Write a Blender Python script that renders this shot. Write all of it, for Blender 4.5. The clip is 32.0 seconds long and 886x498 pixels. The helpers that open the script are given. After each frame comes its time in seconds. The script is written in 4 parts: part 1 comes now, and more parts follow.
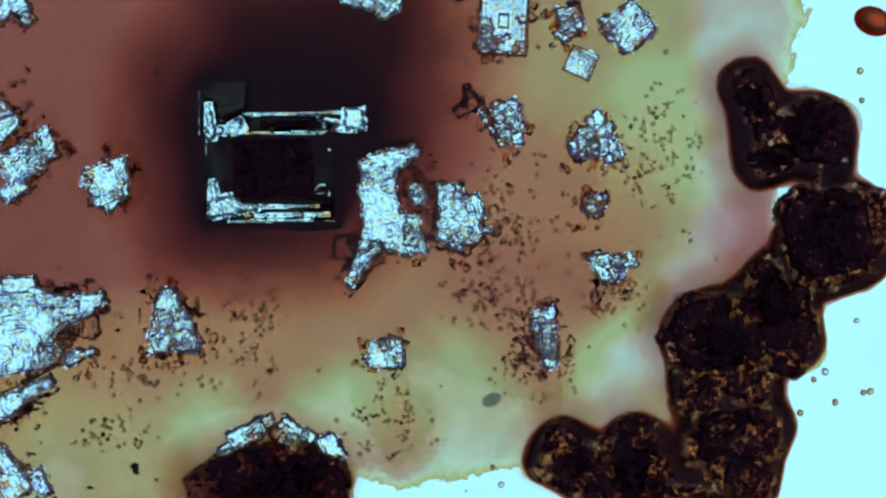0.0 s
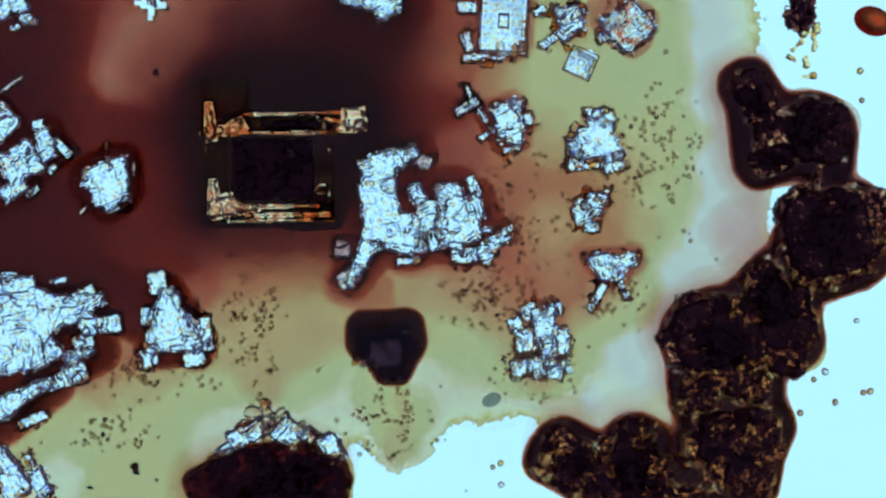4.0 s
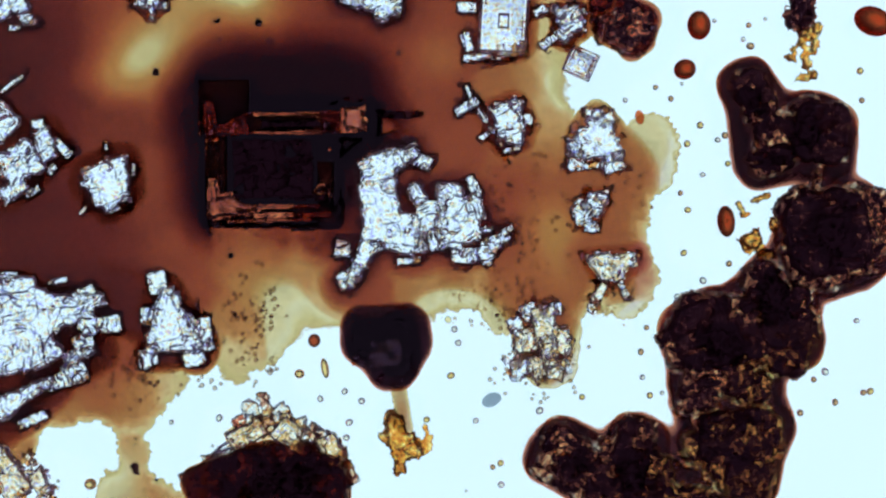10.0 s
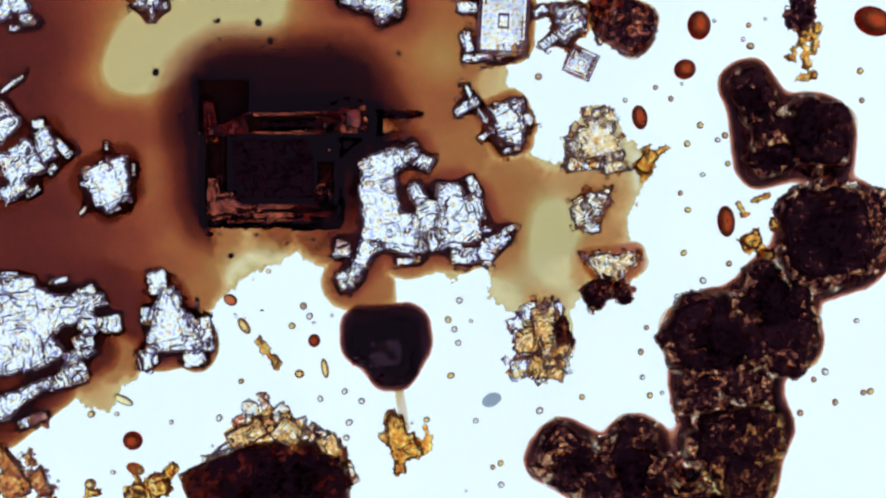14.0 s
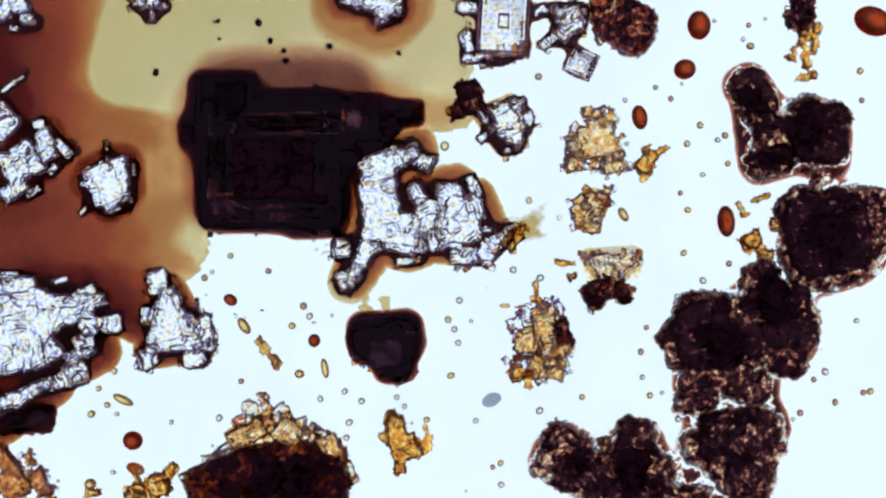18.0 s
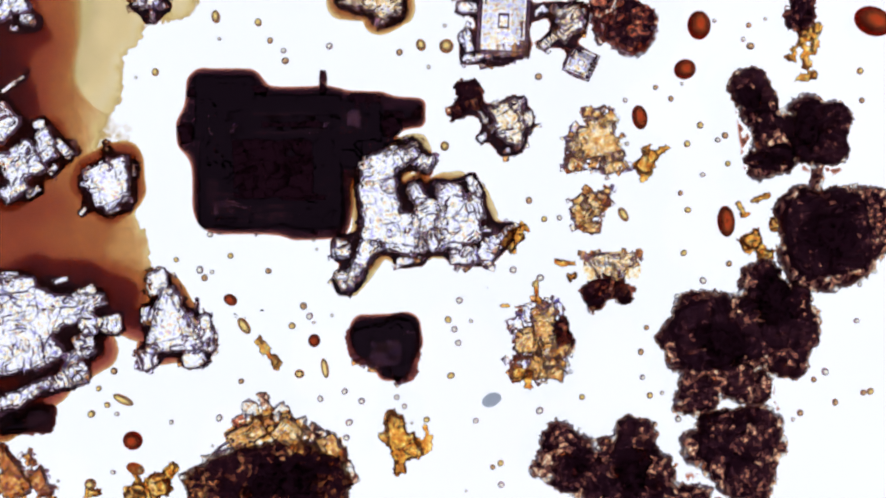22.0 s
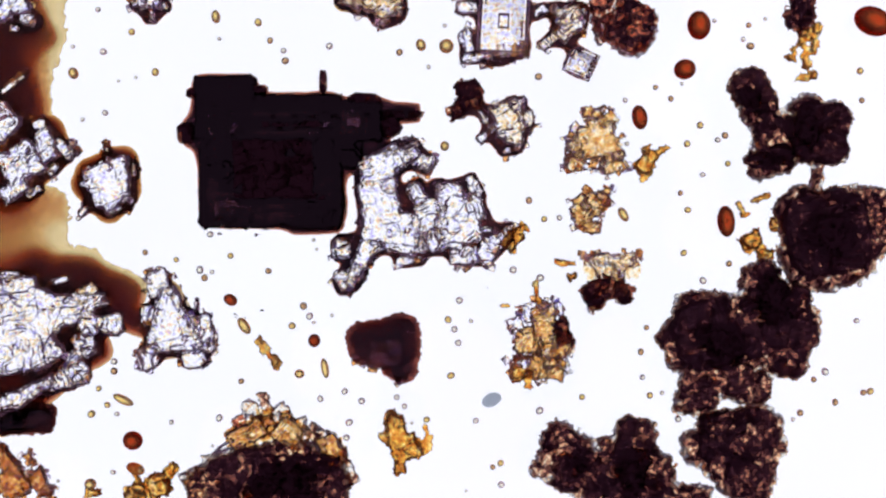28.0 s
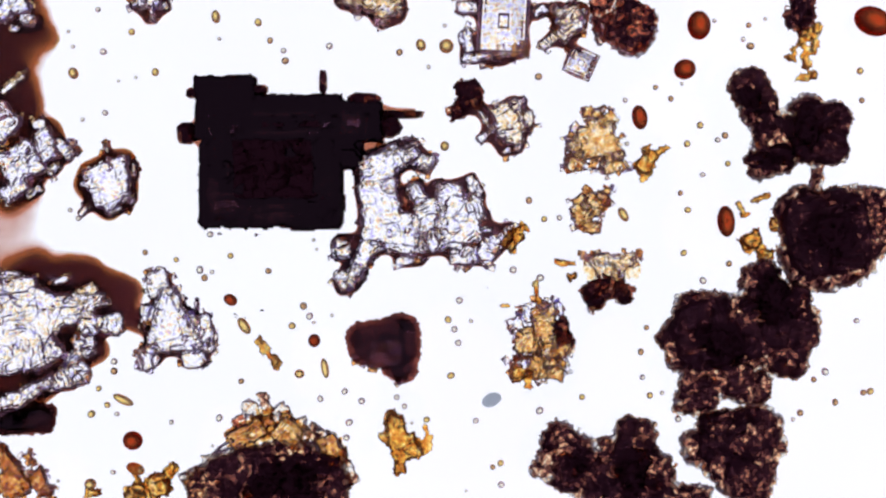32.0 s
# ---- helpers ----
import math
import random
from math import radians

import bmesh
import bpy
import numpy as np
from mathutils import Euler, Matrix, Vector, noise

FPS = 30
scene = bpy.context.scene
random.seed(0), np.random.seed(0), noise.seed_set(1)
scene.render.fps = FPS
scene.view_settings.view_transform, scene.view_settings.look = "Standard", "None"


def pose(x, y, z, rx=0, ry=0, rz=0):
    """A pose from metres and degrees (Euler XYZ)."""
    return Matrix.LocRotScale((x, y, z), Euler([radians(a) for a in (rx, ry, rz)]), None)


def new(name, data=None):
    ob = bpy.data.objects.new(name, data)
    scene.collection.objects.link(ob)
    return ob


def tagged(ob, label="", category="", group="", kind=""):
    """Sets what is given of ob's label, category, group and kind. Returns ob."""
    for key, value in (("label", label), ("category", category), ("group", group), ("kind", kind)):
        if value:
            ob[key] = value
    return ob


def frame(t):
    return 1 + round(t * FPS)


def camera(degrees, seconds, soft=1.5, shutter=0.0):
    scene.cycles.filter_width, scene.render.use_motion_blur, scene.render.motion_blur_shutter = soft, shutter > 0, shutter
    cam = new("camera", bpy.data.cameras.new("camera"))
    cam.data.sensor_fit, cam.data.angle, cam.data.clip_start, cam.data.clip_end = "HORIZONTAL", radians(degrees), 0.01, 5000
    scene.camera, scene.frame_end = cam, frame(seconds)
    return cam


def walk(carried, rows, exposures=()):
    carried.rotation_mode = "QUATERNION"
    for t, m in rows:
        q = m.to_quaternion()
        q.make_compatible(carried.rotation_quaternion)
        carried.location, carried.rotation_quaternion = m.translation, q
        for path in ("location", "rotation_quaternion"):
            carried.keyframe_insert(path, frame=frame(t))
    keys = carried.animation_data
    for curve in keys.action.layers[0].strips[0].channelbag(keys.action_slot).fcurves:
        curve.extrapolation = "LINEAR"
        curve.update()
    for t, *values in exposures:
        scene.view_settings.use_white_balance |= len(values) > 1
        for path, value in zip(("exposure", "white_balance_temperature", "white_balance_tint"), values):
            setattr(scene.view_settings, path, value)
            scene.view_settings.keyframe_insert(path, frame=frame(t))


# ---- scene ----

from mathutils import geometry

# A microscope slide in transmitted light: salt crystals in a drying brown liquid.
# All sizes below are in units of U metres; u, v run to the right and down over the field of view.
U = 1e-5
SINK = 2.0      # the liquid's level falls by this many units a second
END = 32.0

cam = camera(10, END, soft=2.3)
EYE = 784 / math.tan(radians(5)) * U
walk(cam, [(0, pose(0, 0, EYE)), (END, pose(0, 0, EYE))],
     exposures=[(0, -0.2, 4180, -42), (3, -0.22, 4200, -38), (6, -0.15, 4800, -18), (9, -0.1, 5200, -15), (13, -0.03, 5650, -5),
                (19, -0.05, 5800, 0), (21, 0.02, 6300, 10), (32, 0.02, 6400, 14)])

# ---- light: the lamp under the slide, and a mauve glow added to lift blacks ----
world = bpy.data.worlds.new("mauve_glow")
scene.world = world
world.use_nodes = True
world.node_tree.nodes["Background"].inputs[0].default_value = (1.0, 0.52, 0.95, 1)
world.node_tree.nodes["Background"].inputs[1].default_value = 0.75
LAMP_DEPTH, LAMP_RADIUS, LAMP_POWER = 9000, 4300, 1.12


# ---- materials ----
class Nodes:
    """A small help to write node trees."""

    def __init__(self, name):
        self.mat = bpy.data.materials.new(name)
        self.mat.use_nodes = True
        self.tree = self.mat.node_tree
        self.tree.nodes.clear()
        self.out = self.tree.nodes.new("ShaderNodeOutputMaterial")

    def add(self, kind, **sets):
        n = self.tree.nodes.new("ShaderNode" + kind)
        for key, value in sets.items():
            setattr(n, key, value)
        return n

    def link(self, a, b):
        self.tree.links.new(a, b)

    def feed(self, node, **values):
        for key, value in values.items():
            sock = node.inputs[key.replace("_", " ")]
            if isinstance(value, bpy.types.NodeSocket):
                self.link(value, sock)
            else:
                sock.default_value = value
        return node

    def maths(self, op, a, b=0.0, clamp=False):
        n = self.add("Math", operation=op, use_clamp=clamp)
        for sock, value in zip(n.inputs, (a, b)):
            if isinstance(value, bpy.types.NodeSocket):
                self.link(value, sock)
            else:
                sock.default_value = value
        return n.outputs[0]

    def ramp(self, fac, stops, mode="LINEAR"):
        n = self.add("ValToRGB")
        n.color_ramp.interpolation = mode
        while len(n.color_ramp.elements) < len(stops):
            n.color_ramp.elements.new(1)
        for e, (p, c) in zip(n.color_ramp.elements, stops):
            e.position, e.color = p, (*c, 1)
        self.link(fac, n.inputs[0])
        return n.outputs[0]

    def height(self):
        """The height over the slide, in units."""
        g = self.add("NewGeometry")
        s = self.add("SeparateXYZ")
        self.link(g.outputs["Position"], s.inputs[0])
        return self.maths("DIVIDE", s.outputs[2], U)

    def noise(self, size, detail=3, rough=0.55, vector=None):
        n = self.add("TexNoise")
        self.feed(n, Scale=1 / (size * U), Detail=detail, Roughness=rough)
        g = self.add("NewGeometry")
        self.link(vector or g.outputs["Position"], n.inputs["Vector"])
        return n

    def mix(self, fac, a, b):
        n = self.add("MixShader")
        for sock, value in zip(n.inputs, (fac, a, b)):
            if isinstance(value, bpy.types.NodeSocket):
                self.link(value, sock)
            else:
                sock.default_value = value
        return n.outputs[0]

    def tint(self, mode, fac, a, b):
        n = self.add("Mix", data_type="RGBA", blend_type=mode)
        for sock, value in zip((n.inputs[0], n.inputs[6], n.inputs[7]), (fac, a, b)):
            if isinstance(value, bpy.types.NodeSocket):
                self.link(value, sock)
            else:
                sock.default_value = value if isinstance(value, float) else (*value, 1)
        return n.outputs[2]

    def done(self, shader):
        self.link(shader, self.out.inputs[0])
        return self.mat


def liquid(name, stops, grain):
    """A clear dyed liquid: it absorbs by its height over the slide. stops: (seconds of drying left, colour)."""
    n = Nodes(name)
    z = n.maths("DIVIDE", n.height(), SINK)
    z = n.maths("ADD", z, n.maths("MULTIPLY", n.maths("SUBTRACT", n.noise(60, 4).outputs[0], 0.5), grain))
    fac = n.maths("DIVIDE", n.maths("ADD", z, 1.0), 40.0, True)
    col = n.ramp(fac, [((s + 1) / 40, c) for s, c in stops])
    fine = n.ramp(n.noise(7, 3).outputs[0], [(0.3, (0.9, 0.9, 0.88)), (0.7, (1, 1, 1))])
    wet = n.maths("GREATER_THAN", z, 0.0)
    clear = n.add("BsdfTransparent")
    n.link(n.tint("MULTIPLY", n.maths("MULTIPLY", wet, 0.5), col, fine), clear.inputs[0])
    gloss = n.feed(n.add("BsdfGlossy"), Roughness=0.05)
    return n.done(n.mix(n.maths("MULTIPLY", wet, 0.012), clear.outputs[0], gloss.outputs[0]))


def clear_salt(name, tone, rough=0.02, tinge=0.65):
    """Colourless salt, the violet and yellow fringes of refracted light painted into its colour."""
    n = Nodes(name)
    col = n.ramp(n.noise(11, 3).outputs[0], [(0.3, (0.55, 0.48, 1.0)), (0.39, (0.88, 0.88, 1)), (0.44, (1, 1, 1)), (0.55, (1, 1, 1)), (0.6, (1.0, 0.93, 0.52)), (0.66, (0.92, 0.6, 0.4)), (0.74, (0.65, 0.5, 0.96))])
    col = n.tint("MIX", 1 - tinge, col, tone)
    bump = n.feed(n.add("Bump"), Strength=0.45, Distance=2 * U, Height=n.noise(8, 3, 0.6).outputs[0])
    g = n.feed(n.add("BsdfGlass"), Roughness=rough, IOR=1.42, Color=col, Normal=bump.outputs[0])
    return n.done(g.outputs[0])


def dark_salt(name, leak, amount, size=8):
    """Brown salt: nearly black where it stands high, amber and glassy at its thin rim and in clear veins; amount: how much of it is clear."""
    n = Nodes(name)
    flat = n.add("VectorMath", operation="MULTIPLY")
    n.link(n.add("NewGeometry").outputs["Position"], flat.inputs[0])
    flat.inputs[1].default_value = (1, 1, 0)
    z = n.height()
    broad = n.maths("MULTIPLY", n.maths("SUBTRACT", n.noise(34, 3, 0.55, flat.outputs[0]).outputs[0], 0.5), 1.5)
    fine = n.maths("MULTIPLY", n.maths("SUBTRACT", n.noise(size, 3, 0.6, flat.outputs[0]).outputs[0], 0.5), 2.1)
    depth = n.maths("ADD", n.maths("DIVIDE", z, 62.0), n.maths("ADD", broad, fine))
    fac = n.maths("SUBTRACT", depth, amount, True)
    amber = tuple(min(1, c * 1.05) for c in leak)
    col = n.ramp(fac, [(0.0, (0.97, 0.94, 0.85)), (0.08, (0.95, 0.82, 0.6)), (0.18, amber), (0.36, tuple(c * k for c, k in zip(leak, (0.62, 0.42, 0.4)))),
                       (0.52, (0.2, 0.06, 0.045)), (0.7, (0.035, 0.011, 0.013)), (1.0, (0.008, 0.003, 0.005))])
    bump = n.feed(n.add("Bump"), Strength=0.5, Distance=2 * U, Height=n.noise(7, 3, 0.6).outputs[0])
    none = n.add("BsdfTransparent")
    up = n.maths("MULTIPLY", z, 1.0, True)
    glass = n.feed(n.add("BsdfGlass"), Roughness=0.03, IOR=1.25, Color=col, Normal=bump.outputs[0])
    # a share of matt dark red lifts the blacks in place of veiling glare
    coat = n.feed(n.add("BsdfPrincipled"), Base_Color=(0.1, 0.035, 0.05, 1), Roughness=0.35)
    return n.done(n.mix(up, none.outputs[0], n.mix(0.1, glass.outputs[0], coat.outputs[0])))


def stained(name, stops, depth, gloss=0.05, patchy=0.9, size=18):
    """Dyed matter that absorbs by its height over the slide; under the slide's face there is none of it."""
    n = Nodes(name)
    z = n.height()
    wob = n.maths("MULTIPLY", n.maths("SUBTRACT", n.noise(size, 4, 0.6).outputs[0], 0.5), depth * patchy)
    fac = n.maths("DIVIDE", n.maths("ADD", z, wob), depth, True)
    col = n.ramp(fac, stops)
    above = n.maths("MULTIPLY", z, 2.0, True)
    clear = n.feed(n.add("BsdfTransparent"), Color=n.tint("MIX", above, (1.0, 1.0, 1.0), col))
    shine = n.feed(n.add("BsdfGlossy"), Roughness=0.12)
    return n.done(n.mix(n.maths("MULTIPLY", above, gloss), clear.outputs[0], shine.outputs[0]))


def drop(name, tone):
    """A drop: clear liquid that refracts; under the slide's face there is none of it."""
    n = Nodes(name)
    g = n.feed(n.add("BsdfGlass"), Roughness=0.0, IOR=1.5, Color=(*tone, 1))
    none = n.add("BsdfTransparent")
    return n.done(n.mix(n.maths("MULTIPLY", n.height(), 2.0, True), none.outputs[0], g.outputs[0]))


def crust(name):
    """Dried golden residue: refracts at its facets, stained brown in patches; under the slide's face there is none of it."""
    n = Nodes(name)
    col = n.ramp(n.noise(14, 4, 0.65).outputs[0], [(0.34, (0.7, 0.27, 0.06)), (0.48, (0.9, 0.55, 0.15)), (0.6, (1.0, 0.85, 0.4)), (0.72, (1.0, 0.97, 0.85))])
    g = n.feed(n.add("BsdfGlass"), Roughness=0.03, IOR=1.36, Color=col)
    none = n.add("BsdfTransparent")
    return n.done(n.mix(n.maths("MULTIPLY", n.height(), 2.0, True), none.outputs[0], g.outputs[0]))


def plain_glass(name):
    n = Nodes(name)
    g = n.feed(n.add("BsdfGlass"), Roughness=0.0, IOR=1.5, Color=(0.995, 1, 1, 1))
    return n.done(g.outputs[0])


def glowing(name, colour, power):
    """The lamp's field: even in the middle, falling off towards its rim."""
    n = Nodes(name)
    col = n.ramp(n.noise(900, 2).outputs[0], [(0.3, tuple(c * 0.97 for c in colour)), (0.7, colour)])
    flat = n.add("VectorMath", operation="MULTIPLY")
    n.link(n.add("NewGeometry").outputs["Position"], flat.inputs[0])
    flat.inputs[1].default_value = (1 / (LAMP_RADIUS * U), 1 / (LAMP_RADIUS * U), 0)
    far = n.add("VectorMath", operation="LENGTH")
    n.link(flat.outputs[0], far.inputs[0])
    fade = n.ramp(far.outputs["Value"], [(0.0, (1, 1, 1)), (0.44, (1, 1, 1)), (0.58, (0.62, 0.64, 0.72)), (0.78, (0.25, 0.25, 0.34)), (1.0, (0.07, 0.06, 0.1))])
    return n.done(n.feed(n.add("Emission"), Color=n.tint("MULTIPLY", 1.0, col, fade), Strength=power).outputs[0])


def matte(name, colour):
    n = Nodes(name)
    col = n.ramp(n.noise(400, 4).outputs[0], [(0.3, tuple(c * 0.7 for c in colour)), (0.7, colour)])
    return n.done(n.feed(n.add("BsdfPrincipled"), Base_Color=col, Roughness=0.8).outputs[0])


# the first stops paint in the dark line refraction leaves at the film's edge
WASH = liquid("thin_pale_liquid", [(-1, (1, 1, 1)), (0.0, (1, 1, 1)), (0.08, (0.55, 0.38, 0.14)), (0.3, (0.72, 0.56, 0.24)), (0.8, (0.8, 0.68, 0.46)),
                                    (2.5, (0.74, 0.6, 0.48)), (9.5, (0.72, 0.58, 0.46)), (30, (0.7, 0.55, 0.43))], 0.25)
OLIVE = liquid("yellow_liquid", [(-1, (1, 1, 1)), (0.0, (1, 1, 1)), (1.0, (0.97, 0.9, 0.64)), (3, (0.82, 0.81, 0.46)), (8, (0.86, 0.8, 0.43)), (16, (0.92, 0.81, 0.43))], 0.3)
FIRST = liquid("first_brown_liquid", [(-1, (1, 1, 1)), (0.0, (1, 1, 1)), (1.5, (0.9, 0.74, 0.72)), (4, (0.76, 0.44, 0.5)), (8, (0.51, 0.2, 0.31)),
                                      (14, (0.34, 0.1, 0.18))], 0.8)
RUST = liquid("rusty_liquid", [(-1, (1, 1, 1)), (0.0, (1, 1, 1)), (0.6, (0.88, 0.69, 0.52)), (1.7, (0.74, 0.44, 0.29)), (36, (0.72, 0.42, 0.27))], 0.3)
BROWN = liquid("thick_brown_liquid", [(-1, (1, 1, 1)), (0.0, (1, 1, 1)), (1.7, (0.97, 0.92, 0.9)), (3.4, (0.86, 0.62, 0.62)), (7, (0.62, 0.29, 0.37)),
                                      (14, (0.28, 0.085, 0.17)), (24, (0.11, 0.032, 0.08)), (36, (0.05, 0.016, 0.04))], 0.8)
BLACK = liquid("dark_brown_liquid", [(-1, (1, 1, 1)), (0.0, (1, 1, 1)), (0.8, (0.5, 0.18, 0.1)), (2.2, (0.07, 0.015, 0.015)),
                                     (4, (0.012, 0.003, 0.005)), (14, (0.004, 0.001, 0.003))], 0.6)
SOFT = liquid("soft_dark_liquid", [(-1, (1, 1, 1)), (0.0, (1, 1, 1)), (2, (0.92, 0.8, 0.76)), (4, (0.76, 0.54, 0.5)), (9, (0.34, 0.15, 0.17)), (15, (0.06, 0.018, 0.028)), (21, (0.012, 0.004, 0.007))], 0.5)
SALT = clear_salt("clear_salt", (1.0, 1.0, 1.0), 0.02, 0.85)
SALT_PALE = clear_salt("pale_salt", (1.0, 0.97, 0.9), 0.02, 0.6)
SMOKY = clear_salt("smoky_salt", (0.1, 0.06, 0.055), 0.05, 0.1)
SALT_AMBER = clear_salt("amber_salt", (0.95, 0.62, 0.22), 0.05, 0.3)
DARK = dark_salt("dark_salt", (0.94, 0.66, 0.42), 0.1, 11)
DARK_RED = dark_salt("dark_red_salt", (0.88, 0.34, 0.18), 0.12, 11)
DARK_CORE = dark_salt("black_brown_salt", (0.75, 0.35, 0.2), -0.25, 10)
CRUMBLY = dark_salt("crumbly_dark_salt", (0.94, 0.7, 0.42), 0.25, 12)
GROWTH = stained("brown_growth", [(0.0, (1.0, 0.75, 0.45)), (0.25, (0.72, 0.26, 0.1)), (0.55, (0.3, 0.065, 0.035)), (1.0, (0.012, 0.003, 0.004))], 30, 0.012)
BLOB = stained("dark_blob", [(0.0, (0.5, 0.24, 0.18)), (0.15, (0.28, 0.1, 0.08)), (0.4, (0.14, 0.045, 0.045)), (0.75, (0.06, 0.022, 0.026)), (1.0, (0.025, 0.01, 0.013))], 24, 0.015, 0.9)
AMBER_COAT = stained("amber_coat", [(0.0, (1.0, 0.95, 0.8)), (0.4, (0.93, 0.68, 0.3)), (0.72, (0.66, 0.3, 0.1)), (1.0, (0.28, 0.09, 0.05))], 14, 0.01, 2.6, 9)
CRUST = crust("golden_crust")
YELLOW_DROP = drop("yellow_drop", (0.95, 0.82, 0.42))
RED_DROP = drop("red_drop", (0.62, 0.17, 0.06))
BUBBLE = drop("bubble", (0.72, 0.6, 0.45))
CLEAR_DROP = drop("clear_drop", (0.97, 0.96, 0.85))
DARK_DROP = drop("brown_droplet", (0.8, 0.62, 0.4))
GLASS = plain_glass("slide_glass")
LAMP = glowing("lamp_glow", (0.91, 0.94, 1.0), LAMP_POWER)
BACKING = matte("dark_backing", (0.03, 0.03, 0.035))
GREY = stained("grey_dust", [(0.0, (0.55, 0.58, 0.62)), (1.0, (0.5, 0.52, 0.58))], 4, 0.0)


# ---- shapes of size one, base at zero, shared by all alike pieces ----
def keep(name, bm, smooth=False):
    for f in bm.faces:
        f.smooth = smooth
    bmesh.ops.recalc_face_normals(bm, faces=bm.faces)
    me = bpy.data.meshes.new(name)
    bm.to_mesh(me)
    bm.free()
    return me


def hopper(name):
    """A block whose top is sunk in steps towards its middle."""
    bm = bmesh.new()
    rings = []
    for size, z in ((1, 0), (0.97, 0.55), (0.9, 0.8), (0.87, 0.78), (0.83, 0.98), (0.76, 1.0), (0.3, 0.66), (0.22, 0.64), (0.15, 0.3), (0.03, 0.28)):
        rings.append([bm.verts.new((x * 0.5 * size, y * 0.5 * size, z)) for x, y in ((-1, -1), (1, -1), (1, 1), (-1, 1))])
    bm.faces.new(rings[0][::-1])
    bm.faces.new(rings[-1])
    for a, b in zip(rings, rings[1:]):
        for i in range(4):
            bm.faces.new((a[i], a[(i + 1) % 4], b[(i + 1) % 4], b[i]))
    return keep(name, bm)


def shard(name, seed):
    """An uneven splinter: the hull of points strewn in a block."""
    rng = random.Random(seed)
    bm = bmesh.new()
    for _ in range(13):
        bm.verts.new((rng.uniform(-0.5, 0.5), rng.uniform(-0.5, 0.5), rng.uniform(0, 1)))
    for x, y in ((-0.45, -0.4), (0.42, -0.45), (0.45, 0.4), (-0.4, 0.45)):
        bm.verts.new((x, y, 0))
    hull = bmesh.ops.convex_hull(bm, input=bm.verts)
    bmesh.ops.delete(bm, geom=[v for v in hull["geom_interior"] if isinstance(v, bmesh.types.BMVert)], context="VERTS")
    return keep(name, bm)


def dome(name, rings=10, sides=22):
    bm = bmesh.new()
    last = None
    for i in range(rings):
        a = i / rings * math.pi / 2
        ring = [bm.verts.new((0.5 * math.cos(a) * math.cos(b), 0.5 * math.cos(a) * math.sin(b), math.sin(a))) for b in (2 * math.pi * k / sides for k in range(sides))]
        if last:
            for k in range(sides):
                bm.faces.new((last[k], last[(k + 1) % sides], ring[(k + 1) % sides], ring[k]))
        else:
            bm.faces.new(ring[::-1])
        last = ring
    tip = bm.verts.new((0, 0, 1))
    for k in range(sides):
        bm.faces.new((last[k], last[(k + 1) % sides], tip))
    return keep(name, bm, True)


def crumb(name, w, h, tall, seed, square=5.0, jag=0.1, rim=5.0, grain=8.0, rough=3.0, smooth=False):
    """A lump of salt w by h: a ragged outline, a steep rim and a top of many small facets; with smooth, a rounded lump."""
    rng = random.Random(seed)
    count = max(12, min(56, int((w + h) / (grain * 0.75))))
    wild = [rng.uniform(0, 2 * math.pi) for _ in range(4)]
    ring = []
    for k in range(count):
        a = 2 * math.pi * (k + (0 if smooth else rng.uniform(-0.3, 0.3))) / count
        c, s = math.cos(a), math.sin(a)
        r = (abs(c) ** square + abs(s) ** square) ** (-1 / square)
        r *= 1 + jag * (0.5 * math.sin(3 * a + wild[0]) + 0.4 * math.sin(5 * a + wild[1]) + 0.3 * math.sin(2 * a + wild[2]))
        if not smooth:
            r *= 1 + jag * rng.uniform(-1.0, 0.9)
        ring.append(Vector((0.5 * w * r * c, 0.5 * h * r * s)))
    reach = 0.5 * min(w, h)
    pts, zs = [p.copy() for p in ring], [0.0] * count
    levels = (0.25, 0.5, 0.75) if smooth else (min(0.45, rim / reach),)
    for f in levels:
        for p in ring:
            pts.append(p * (1 - f * min(1.0, reach / max(p.length, 1e-6) * 1.0)))
            zs.append(tall * math.sqrt(1 - (1 - f) ** 2) if smooth else tall * rng.uniform(0.7, 1.0))
    inner = 1 - levels[-1] - 0.12
    u = -0.5 * w
    while u < 0.5 * w:
        v = -0.5 * h
        while v < 0.5 * h:
            p = Vector((u + rng.uniform(-0.4, 0.4) * grain, v + rng.uniform(-0.4, 0.4) * grain))
            q = (abs(2 * p.x / w) ** square + abs(2 * p.y / h) ** square) ** (1 / square)
            if q < inner * (1 - jag):
                pts.append(p)
                zs.append(tall if smooth else tall + rng.uniform(-1, 1) * rough)
            v += grain
        u += grain
    made = geometry.delaunay_2d_cdt(pts, [], [list(range(count))], 1, 1e-4)
    bm = bmesh.new()
    top = []
    for p, src in zip(made[0], made[3]):
        top.append(bm.verts.new((p.x, p.y, zs[src[0]] if src else 0.0)))
    for f in made[2]:
        bm.faces.new([top[i] for i in f])
    edge = [e for e in bm.edges if len(e.link_faces) == 1]
    bmesh.ops.holes_fill(bm, edges=edge, sides=0)
    bmesh.ops.scale(bm, vec=(U, U, U), verts=bm.verts)
    return keep(name, bm, smooth)


SHARDS = [shard("splinter_" + "abcdef"[i], 20 + i) for i in range(6)]
HOPPER = hopper("hopper_block")
DOME = dome("drop_dome")
OWN = {}


def dressed(me, mat):
    """The mesh in that material; one copy for each pair."""
    if (me.name, mat.name) not in OWN:
        c = me.copy()
        c.name = me.name + "_" + mat.name
        c.materials.append(mat)
        OWN[me.name, mat.name] = c
    return OWN[me.name, mat.name]


